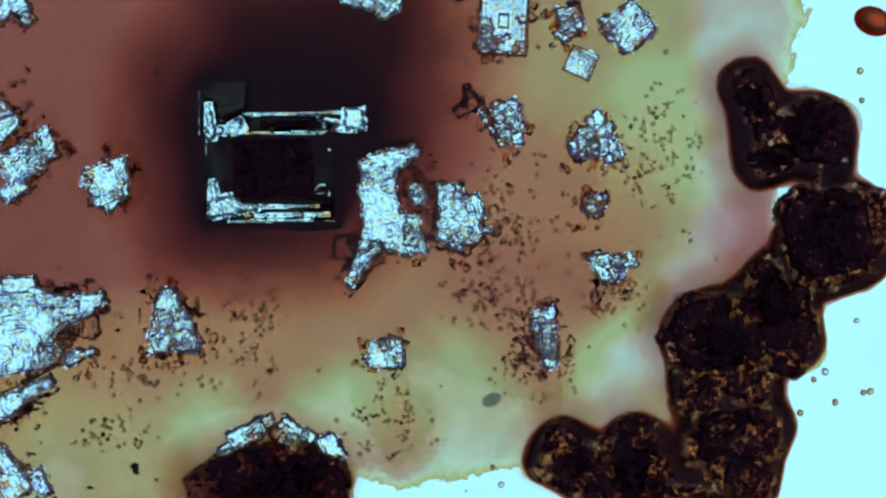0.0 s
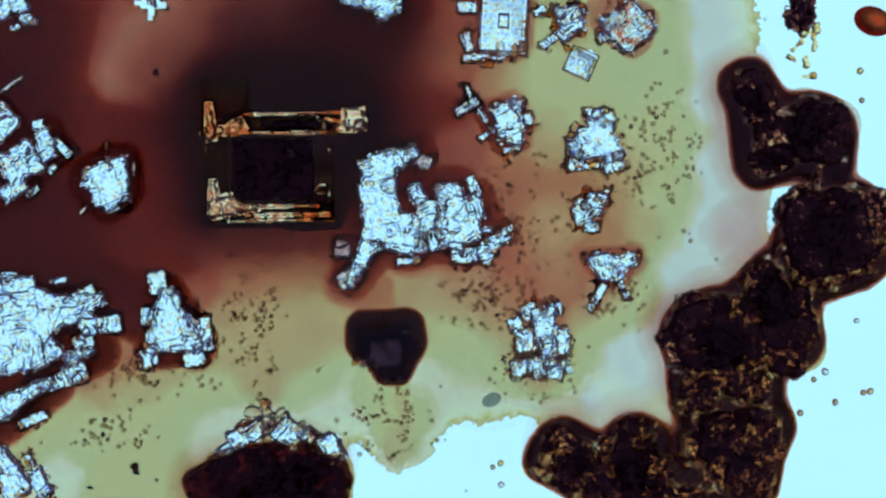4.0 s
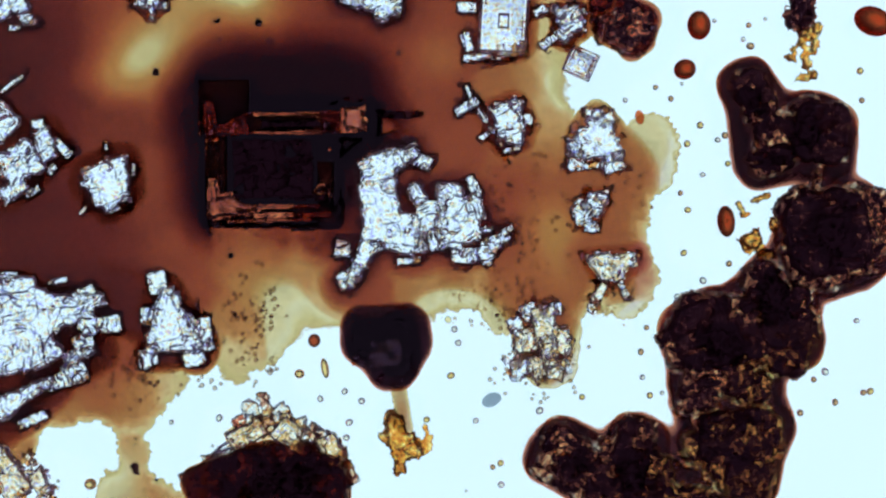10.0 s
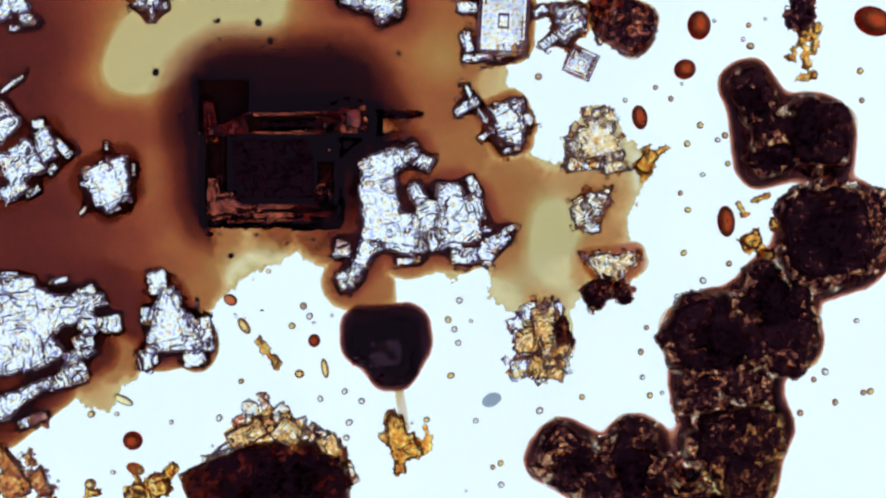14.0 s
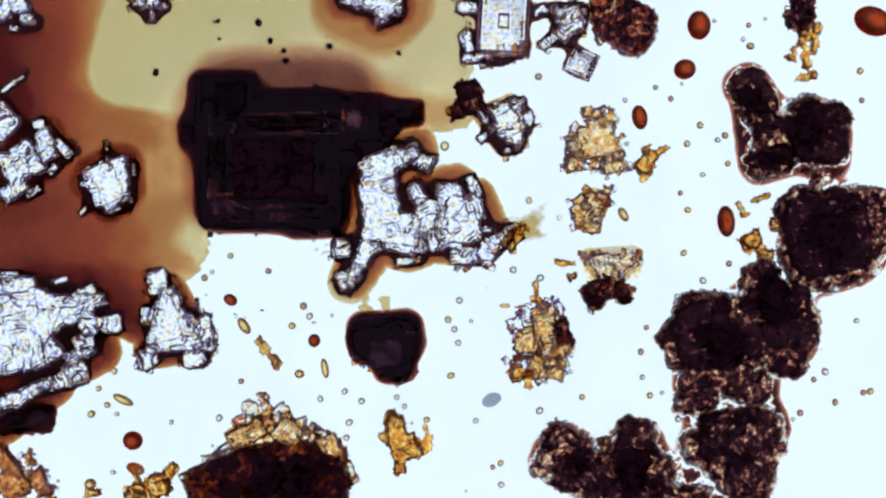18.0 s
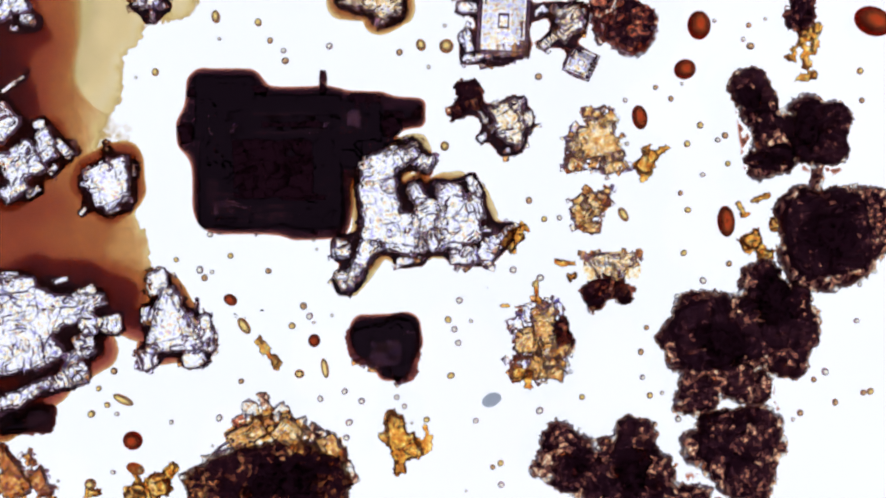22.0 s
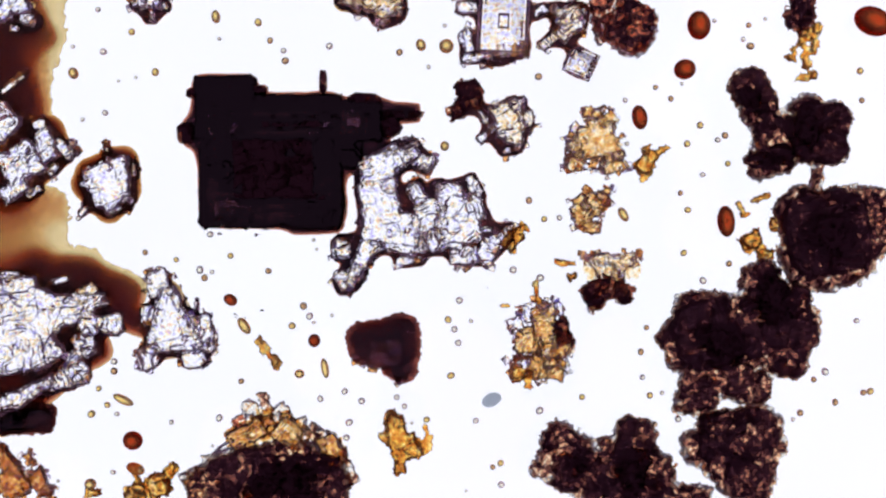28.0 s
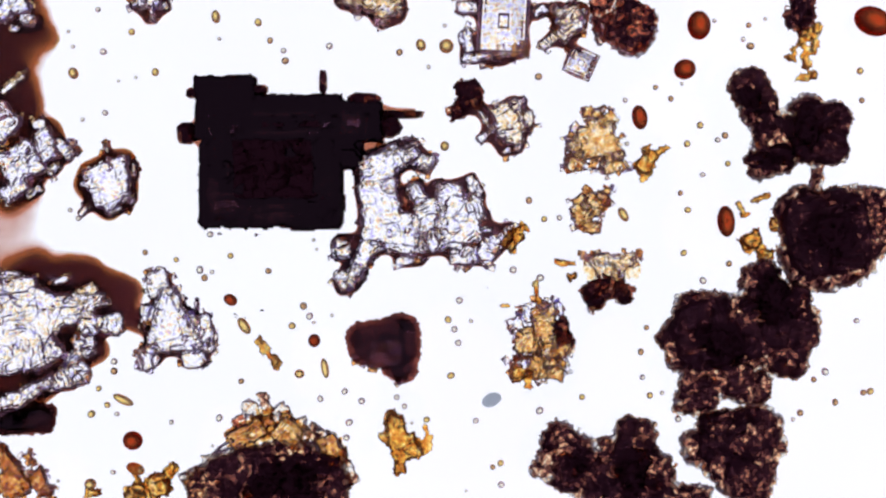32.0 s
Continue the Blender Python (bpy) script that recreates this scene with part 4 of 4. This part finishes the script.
# pools: (u, v, reach, how brown the first liquid is)
FIRST_RIGHT = [(1250, 200, 80, -4), (1150, 300, 60, 1.5), (1000, 150, 50, 1.9), (950, 350, 60, 4.3), (900, 500, 60, 6), (1050, 520, 40, 6), (1120, 420, 40, 3), (950, 620, 50, 4), (830, 650, 50, 0), (700, 560, 40, 4), (560, 580, 40, 3),
               (1120, 640, 60, -5), (780, 250, 50, 8), (780, 80, 50, 5.5), (700, 40, 50, 8), (1180, 480, 40, 1), (1200, 60, 50, 1), (1330, 380, 40, 4), (1400, 40, 40, 1)]
FIRST_LEFT = [(450, 600, 50, 3.5), (430, 480, 40, 6), (250, 650, 60, 4), (200, 750, 60, 1), (330, 740, 40, -1), (130, 820, 40, 1), (700, 760, 40, 3), (620, 720, 40, -1), (850, 770, 60, -1), (400, 60, 60, 9), (200, 150, 60, 9),
              (100, 60, 60, 8), (60, 420, 60, 10), (250, 420, 50, 8), (300, 330, 50, 9.5), (120, 250, 50, 9.5)]


# pools: (u, v, reach, second at which the yellow stain there is gone)
PALE = [(1330, 40, 60, -1), (1240, 60, 45, 0), (1235, 160, 40, 0), (1245, 280, 40, 0), (1235, 380, 45, -0.5), (1190, 470, 40, 0), (1130, 600, 40, -0.5), (1080, 660, 40, 0), (1020, 710, 40, 0.5), (900, 760, 50, 2.5), (1400, 300, 60, -1),
        (1185, 250, 30, 10), (1175, 130, 30, 9), (1185, 340, 30, 10), (1150, 250, 40, 14), (1160, 60, 40, 8), (1140, 380, 40, 14), (1080, 520, 40, 16), (960, 640, 50, 16), (800, 700, 50, 10), (700, 500, 90, 26), (300, 700, 90, 20), (150, 200, 150, 34), (500, 200, 200, 34), (900, 300, 100, 24)]


def blend(pools):
    """A smooth field through the pools, each weighing in over its reach."""
    num, den = np.zeros_like(GU), np.zeros_like(GU) + 1e-12
    for u, v, reach, t in pools:
        d2 = ((GU - u) ** 2 + (GV - v) ** 2) / (reach * 1.1) ** 2
        w = np.exp(-d2) + 0.02 / (1 + d2) ** 2
        num += w * t
        den += w
    return num / den


def blurred(field, cells):
    """The field, smoothed over so many cells to each side."""
    for axis in (0, 1, 0, 1):
        pad = [(0, 0), (0, 0)]
        pad[axis] = (cells + 1, cells)
        c = np.cumsum(np.pad(field, pad, mode="edge"), axis=axis)
        n = field.shape[axis]
        hi = np.take(c, range(2 * cells + 1, 2 * cells + 1 + n), axis=axis)
        lo = np.take(c, range(0, n), axis=axis)
        field = (hi - lo) / (2 * cells + 1)
    return field


def sheet(name, left, mat, label, levels=(), only=None, never=None):
    """The liquid as one sheet, as high over the slide as it has seconds left to dry."""
    keepers = left > -0.8 - (max(k for _, k in levels) if levels else 0.0)
    index = np.cumsum(keepers.ravel()).reshape(keepers.shape) - 1
    verts = np.stack([(GU - 784) * U, (441 - GV) * U, left * SINK * U], -1)[keepers]
    quad = keepers[:-1, :-1] & keepers[1:, :-1] & keepers[:-1, 1:] & keepers[1:, 1:]
    for area, wanted in ((only, True), (never, False)):
        if area is not None:
            quad &= (area[:-1, :-1] & area[1:, :-1] & area[:-1, 1:] & area[1:, 1:]) == wanted
    faces = np.stack([index[1:, :-1][quad], index[1:, 1:][quad], index[:-1, 1:][quad], index[:-1, :-1][quad]], -1)
    me = bpy.data.meshes.new(name)
    me.from_pydata(verts.tolist(), [], faces.tolist())
    me.materials.append(mat)
    ob = tagged(new(name, me), label, "liquid", kind="stuff")
    MOVES.append((ob, [(t, pose(0, 0, SINK * k * U)) for t, k in levels or [(t, -t) for t in range(33)]]))
    return ob


def all_liquid():
    dry = blurred(blend(DRY_RIGHT + DRY_RIM + DRY_MIDDLE + DRY_LOW + DRY_LEFT + DRY_LATE + DRY_TOP), 2)
    thin = blurred(blend(THIN_RIGHT + THIN_LOW + THIN_TOP), 10)
    dv, du = np.gradient(dry, STEP)
    slope = np.clip(np.hypot(du, dv), 0.01, 0.12)
    dry = dry + slope * (waves(40, 3) * 6 + np.abs(waves(16, 4)) * 9)
    thin = thin + waves(90, 5) * 0.8
    first = blurred(blend(FIRST_RIGHT + FIRST_LEFT), 10) + waves(80, 8) * 0.6 + 0.7
    # the liquid clings to the crystals: (blocks, last second, seconds lost for each unit away from them)
    cling = [(BIG, 20.5, 0.22), (CLEAR["middle"][0], 27, 0.33), (RED_TOP, 20, 0.9), ([(662, 525, 56, 70, 0)], 18, 0.35), ([(712, 725, 5, 70, 10)], 17, 0.6)]
    for blocks in DARK_WET:
        cling.append((blocks, 17, 1.6))
    cling.append((BOTTOM, 24, 2.0))
    cling += [(CLEAR["left_pair"][0], 43, 0.8), (CLEAR["lozenge"][0], 41, 0.8), (CLEAR["great_left"][0], 42, 0.65), (CLEAR["steeple"][0], 33, 0.7), ([(225, 560, 120, 30, -20)], 37, 0.7), (CLEAR["top_middle"][0], 30, 0.42),
              (CLEAR["shuttle"][0], 22, 0.45), (CLEAR["bud"][0], 17, 0.4), (CLEAR["crumb"][0], 20, 0.5), (CLEAR["wing"][0], 22, 0.5), (CLEAR["post"][0], 19, 0.24), (CLEAR["knot"][0], 17, 0.5), ([(890, 38, 88, 124, -3)], 21, 0.5)]
    for blocks, last, lost in cling:
        near = last - lost * np.maximum(gap_to(blocks, corner=0.6), 0) + waves(30, 6) * 0.8
        dry = np.maximum(dry, near)
        thin = np.maximum(thin, np.minimum(last - min(lost, 0.24) * np.maximum(gap_to(blocks, corner=0.6), 0) - 1.5, 31))
    thin = blurred(thin, 5)
    rusty = np.minimum(blurred(thin, 9) - 0.3, dry - 0.15)
    thin = np.minimum(thin, dry - 0.6)
    olive = np.minimum(blurred(blend(PALE), 7) + waves(50, 12) * 0.7, np.interp(dry - 0.2, (-90, 0, 6, 9, 90), (-90, 0, 1.5, 9, 90)))
    # dark liquid round the dark salt: (blocks, last second, seconds lost for each unit away)
    def clinging(groups, under):
        field = np.full_like(GU, -9.0)
        for blocks, last, lost in groups:
            field = np.maximum(field, last - lost * np.maximum(gap_to(blocks, corner=0.6), 0) + waves(50, 7) * 1.2)
        return field if under is None else np.minimum(field, dry - under)
    dark = np.minimum(9.0, 3.2 - 0.3 * gap_to([b for bs in DARK_WET for b in bs], corner=0.9, soft=12) + waves(40, 7) * 0.5)
    within = plan([b for blocks, _ in DARKS.values() for b in blocks], GU, GV, 8, 0.45, 8)
    dark = np.minimum(dark, 0.25 + np.clip(within + 5, 0, 16) * 0.5)
    block = np.minimum(blurred(clinging([(BIG + [(500, 205, 290, 170, 0)], 35, 0.24)], None), 3), dry - 1 + 17 * np.clip((dry - 17) / 2, 0, 1))
    halo = np.where(within < -3, -9.0, blurred(clinging([(BIG + [(560, 90, 260, 110, 8)], 16, 0.085), (BOTTOM, 8, 0.13)] + [(b, 9, 0.14) for b in DARK_WET], 1.0), 5))
    heart = np.minimum(12.0, 4.5 - 0.36 * gap_to(HEART_WET, corner=0.7, soft=10) + waves(40, 7) * 0.5)
    # no liquid stands where clear salt stands
    clear = [b for blocks, _ in CLEAR.values() for b in blocks] + [(890, 38, 88, 124, -3), (1027, 111, 48, 48, -22)] + BOTTOM_BLOCKS
    inside = np.minimum(plan(clear, GU, GV, RAG, 0.3), gap_to(FRAME_BARS + DIM_BARS) - 1) < -5
    for field in (dry, thin, rusty, dark, first, block, halo, olive):
        field[inside] = -9
    for field in (thin, rusty, first):
        field[within < -3] = -9
    first = np.minimum(first, dry - 0.4)
    # the splinters push the liquid away as they grow out
    sprout = (gap_to([b for _, grown in CLEAR.values() for b in grown], corner=0.4) < -2.5) & ~inside
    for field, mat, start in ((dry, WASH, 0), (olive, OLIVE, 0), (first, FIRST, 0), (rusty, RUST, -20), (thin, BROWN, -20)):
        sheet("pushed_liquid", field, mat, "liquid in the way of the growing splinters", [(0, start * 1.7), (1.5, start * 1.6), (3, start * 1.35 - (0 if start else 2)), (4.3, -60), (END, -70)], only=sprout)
    whole = dry
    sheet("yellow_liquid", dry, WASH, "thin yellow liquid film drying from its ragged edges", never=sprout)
    sheet("olive_liquid", olive, OLIVE, "yellow stain in the thin liquid film", [(0, 0), (3, -0.75), (6, -1.5), (9, -9)] + [(t, -t) for t in range(10, 33)], never=sprout)
    sheet("first_brown_liquid", first, FIRST, "brown liquid over the whole slide, thinner at its edge", [(0, 0), (3, -0.6), (4.5, -4), (6, -8.5), (8, -12), (END, -30)], never=sprout)
    dips = [(0, -34), (1.5, -29), (3, -17), (4.5, -10), (6, -7), (7.5, -7.7), (9, -9)] + [(t, -t) for t in range(10, 33)]
    sheet("brown_liquid", thin, BROWN, "thick brown liquid standing round the crystals", dips, never=sprout)
    sheet("rusty_liquid", rusty, RUST, "rust brown liquid film reaching to the drying edge", [(0, -60), (3, -32), (4.5, -12)] + dips[4:], never=sprout)
    ridge = plan(clear, GU, GV, RAG, 0.3)
    seam = (3.0 + 2.0 * waves(30, 41)) - 1.3 * np.abs(ridge + 1.5)
    ob = sheet("dark_seam", np.where(seam > -2.4, seam, -9), BLACK, "dark brown seam along the edges of the clear crystals", [(0, 0), (2, 0), (8, -1.6), (END, -2.2)])
    outer = plan(clear + [b for _, grown in CLEAR.values() for b in grown], GU, GV, RAG, 0.4)
    dark_rimmed = [b for key, pair in CLEAR.items() if key not in ("bud", "crumb", "post", "wing", "lost", "kite", "corner_left") for b in pair[0] + pair[1]]
    smooth = gap_to(dark_rimmed + [(891, 38, 92, 126, -3), (1028, 112, 54, 52, -24)], corner=0.6, soft=8)
    rim = 5.5 - 1.1 * np.maximum(smooth + 2, 0) + waves(36, 42)
    rim = np.where(outer < -3, rim - 1.6 * (-3 - outer), rim)
    rim = np.minimum(rim, np.where(GU < 1300, 5.5, -9))
    sheet("late_seam", np.where(rim > -2.4, rim, -9), BLACK, "dark brown rim of dried liquid round the grown crystals", [(0, -9), (4, -9), (8, -5), (14, -3), (20, -1.2), (25, -1.4), (END, -2.6)])
    sheet("dark_liquid", dark, BLACK, "dark brown liquid clinging to the dark salt heaps", [(0, 0), (8, -0.4), (14, -1.2), (18, -3.4), (22, -6), (26, -9), (END, -12)])
    sheet("dark_liquid", halo, SOFT, "dark liquid halo round the great square crystal", [(0, 0), (3, -1), (6, -7), (8, -10), (12, -15), (END, -40)])
    sheet("dark_liquid", block, SOFT, "dark brown liquid clinging to the great square crystal", [(0, -22), (5, -20), (9, -16), (13, -14), (16, -18.5), (18, -24), (19.3, -31), (20.3, -38), (END, -40)])
    sheet("dark_liquid", heart, BLACK, "dark brown liquid clinging to the heart-shaped crystal", [(0, -16), (1, -12), (3, -5.5), (6, -0.5), (14, 0), (17, -3), (20, -5), (25, -9), (END, -14)])
    edge = np.minimum(9.0, 4.2 - 0.4 * gap_to(BIG_GROWN + [(648, 250, 76, 90, 0), (690, 200, 110, 36, 0), (345, 236, 40, 40, 0)], corner=0.35, soft=11) + waves(40, 9) * 0.5)
    edge[inside] = -9
    edge[plan(clear, GU, GV, RAG, 0.3) < 0] = -9
    sheet("dark_liquid", edge, BLACK, "dark brown liquid rounding off the great square crystal", [(0, -16), (11, -16), (15, -6), (17, -1), (20, 0), (24, -0.8), (28, -4), (END, -8)])
    late = blurred(np.clip((np.where(inside, 40, whole) - 30.5) * 0.5, -3, 2.8), 3)
    late[(GU > 330) | (outer < -2)] = -9
    sheet("late_dark_liquid", late, BLACK, "last dark brown liquid round the clear crystals", [(0, -6), (12, -6), (18, -2.0), (22, -1.0), (27, -0.4), (END, 0)])
    return whole


# ---- bubbles, drops and residue ----
def at_time(dry, u, v):
    return float(dry[int((v + 70) / STEP), int((u + 70) / STEP)])


def cap(bm, u, v, r):
    """The upper half of a bubble of radius r."""
    last = None
    for a in (0.0, 0.35, 0.75, 1.15):
        ring = [bm.verts.new(spot(u + r * math.cos(a) * math.cos(k * math.pi / 5), v + r * math.cos(a) * math.sin(k * math.pi / 5), r * 1.1 * math.sin(a) + 0.3)) for k in range(10)]
        for k in range(10 if last else 0):
            bm.faces.new((last[k], ring[k], ring[(k + 1) % 10], last[(k + 1) % 10]))
        last = ring
    bm.faces.new(last)


def bubbles(dry):
    """Swarms of tiny bubbles in the liquid, one swarm a region."""
    rng = random.Random(3)
    for u0, v0, ru, rv, count in ((920, 470, 60, 120, 90), (950, 640, 60, 50, 60), (850, 520, 40, 30, 40), (1165, 250, 50, 100, 70), (1090, 530, 50, 40, 30), (430, 570, 50, 50, 50), (250, 660, 130, 30, 70),
                                  (700, 745, 50, 45, 50), (200, 770, 60, 22, 30), (1060, 340, 60, 100, 25), (400, 440, 200, 40, 14), (880, 400, 60, 90, 40)):
        bm = bmesh.new()
        u, v = u0, v0
        for _ in range(int(count * 1.7)):
            r = rng.uniform(2.2, 4.6)
            if rng.random() < 0.6:
                u, v = rng.gauss(u0, ru * 0.75), rng.gauss(v0, rv * 0.75)
            else:
                a = rng.uniform(0, 2 * math.pi)
                u, v = u + 2.5 * r * math.cos(a), v + 2.5 * r * math.sin(a)
            cap(bm, u, v, r)
        me = keep("bubble_swarm", bm, True)
        me.materials.append(BUBBLE)
        ob = tagged(new("bubble_swarm", me), "swarm of tiny dark-rimmed bubbles in the liquid", "bubbles", kind="stuff")
        t = at_time(dry, u0, v0)
        t = min(max(t, 5), 14)
        MOVES.append((ob, [(0, pose(0, 0, 0)), (t - 3, pose(0, 0, 0)), (t, pose(0, 0, -12 * U)), (END, pose(0, 0, -12 * U))]))


SPOTS_LEFT = [(457, 40), (233, 57), (478, 72), (183, 92), (502, 90), (505, 108), (275, 128), (707, 93), (583, 82), (186, 200), (372, 415), (408, 453), (257, 447), (312, 460), (354, 478), (362, 492), (475, 480), (537, 542), (548, 560),
              (517, 577), (427, 675), (388, 740), (162, 733), (175, 688), (567, 706), (610, 693), (640, 710), (618, 748), (613, 775), (755, 743), (793, 566), (804, 583), (811, 607), (798, 665), (842, 745), (202, 640), (202, 657), (190, 717)]
SPOTS_RIGHT = [(872, 827), (886, 820), (887, 858), (956, 492), (963, 388), (936, 355), (955, 727), (1030, 703), (1134, 623), (1137, 668), (1144, 580), (1150, 700), (1200, 742), (1217, 372), (1204, 342), (1216, 255), (1239, 222), (1187, 175), (1160, 155),
               (1270, 248), (1283, 240), (1288, 290), (1325, 45), (1328, 82), (1522, 126), (1525, 178), (953, 136), (813, 532), (908, 478), (1210, 448), (1244, 497), (1290, 467), (1440, 672), (1460, 658), (1416, 731), (1478, 712), (1528, 695), (1540, 693)]


def droplets(dry):
    rng = random.Random(17)
    places = [(u, v, rng.choice((5, 5.5, 6, 6.5)), rng.choice((CLEAR_DROP, YELLOW_DROP, DARK_DROP))) for u, v in SPOTS_LEFT + SPOTS_RIGHT]
    while len(places) < 150:
        u, v = rng.uniform(10, 1560), rng.uniform(8, 874)
        if abs(at_time(dry, u, v)) < 31:
            places.append((u, v, rng.uniform(2.5, 5), CLEAR_DROP))
    for u, v, r, mat in places:
        t = at_time(dry, u, v)
        if t > 31 or t < -90:
            continue
        ob = thing("droplet", u, v, "tiny clear droplet dried out on bare glass", "droplet", "droplets on the bare glass")
        piece("drop", ob, DOME, mat, u, v, 2 * r, 2 * r * rng.uniform(0.9, 1.2), rng.uniform(0, 180), r * 0.9)
        if t > 0.4:
            rising(ob, 9, t - 0.2, t + 0.5)
    for u, v, w, h, turn, mat, what in ((1237, 45, 42, 52, 0, RED_DROP, "dark red"), (1212, 123, 40, 36, 20, RED_DROP, "dark red"), (1545, 38, 70, 52, -20, RED_DROP, "dark red"), (1132, 208, 28, 44, 10, RED_DROP, "amber"),
                                  (1285, 392, 32, 56, 5, RED_DROP, "amber"), (235, 780, 36, 34, 0, RED_DROP, "amber"), (240, 830, 34, 22, -20, YELLOW_DROP, "yellow"), (218, 708, 40, 16, -25, YELLOW_DROP, "yellow"),
                                  (408, 531, 26, 20, -30, RED_DROP, "amber"), (432, 577, 34, 18, -55, YELLOW_DROP, "yellow"), (556, 603, 22, 24, 0, RED_DROP, "amber"), (575, 652, 14, 36, 10, YELLOW_DROP, "yellow"),
                                  (530, 662, 18, 16, 0, YELLOW_DROP, "yellow"), (790, 82, 26, 26, 0, YELLOW_DROP, "yellow"), (745, 80, 18, 22, 20, YELLOW_DROP, "yellow"), (787, 259, 16, 18, 0, YELLOW_DROP, "amber"),
                                  (1103, 380, 16, 28, 30, YELLOW_DROP, "yellow"), (130, 130, 18, 22, 30, YELLOW_DROP, "yellow"), (382, 30, 16, 24, 10, YELLOW_DROP, "yellow"), (160, 857, 22, 20, 0, YELLOW_DROP, "yellow")):
        ob = thing("drop", u, v, what + " rounded drop with a dark rim on bare glass", "drop", "coloured drops on the bare glass")
        piece("drop", ob, DOME, mat, u, v, w, h, turn, 0.66 * min(w, h))
        t = min(at_time(dry, u, v), 30)
        if t > 0.4:
            rising(ob, 0.8 * min(w, h) + 6, t - 1.0, t + 0.6)


RESIDUES = [("amber crescent of dried residue with pointed arms", [(703, 765, 36, 56, 8), (714, 795, 52, 34, 0), (744, 795, 36, 18, 25), (757, 768, 11, 36, 8), (709, 820, 26, 40, 180, 0, 0.2), (685, 770, 24, 14, 20), (692, 738, 16, 24, 20), (728, 772, 14, 12, 0)], 5.0),
            ("amber fleck of dried residue with a tail", [(1145, 285, 32, 44, -30), (1168, 270, 34, 12, 40), (1138, 312, 10, 24, -10)], 13.0),
            ("amber worm of dried residue", [(463, 612, 14, 30, 35), (478, 628, 14, 30, 35), (487, 642, 16, 20, 0)], 13.0),
            ("yellow crust of dried residue at the edge of the view", [(280, 860, 40, 40, 20), (240, 870, 40, 30, 0), (300, 838, 18, 40, -30), (165, 870, 30, 20, 0), (240, 838, 14, 30, 10)], 11.0),
            ("amber tip of residue on the clear cluster", [(905, 425, 34, 40, -30), (922, 405, 24, 18, 40)], 17.0),
            ("pale yellow lattice of residue on dry glass", [(1425, 60, 20, 16, 20), (1410, 82, 30, 14, 40), (1440, 78, 14, 30, 0), (1402, 105, 24, 14, -30), (1425, 108, 14, 26, 20), (1445, 50, 16, 22, 0), (1420, 138, 26, 10, 10), (1440, 135, 14, 14, 0)], 3.5),
            ("yellow residue beside the dark heap", [(1345, 350, 40, 14, 20), (1330, 425, 40, 34, 30), (1370, 400, 20, 30, 0), (1310, 370, 14, 30, 30), (1355, 450, 30, 20, 0)], 6.0),
            ("yellow arms of residue round the small crystal", [(905, 543, 36, 12, -10), (950, 520, 12, 40, 10), (925, 660, 40, 24, 10), (915, 640, 16, 20, 0), (935, 675, 14, 24, 0), (1000, 465, 34, 12, 0), (1012, 490, 16, 12, 20)], 14.0)]


def residues():
    for label, bits, t0 in RESIDUES:
        u0, v0 = bits[0][0], bits[0][1]
        ob = thing("residue", u0, v0, label, "residue", "flecks of dried residue")
        body(ob, [(u, v, w * 1.15, h * 1.15, turn, 0.5 * min(w, h) + 5) for u, v, w, h, turn, *_ in bits], CRUST, "fleck", cell=20, tilt=0.5, step=1.0, rag=5, rim=9, grid=1.8, corner=0.7, soft=3, ridges=4, wave=9, smooth=True)
        rising(ob, 42, t0 - 1.5, t0 + 1)
    ob = thing("dust_speck", 870, 708, "soft grey dust speck on the glass", "dust")
    piece("speck", ob, DOME, GREY, 870, 708, 36, 24, 25, 3)


all_clear()
dark_things()
DRY = all_liquid()
bubbles(DRY)
droplets(DRY)
residues()


def motions():
    for ob, rows in MOVES:
        walk(ob, rows)


motions()
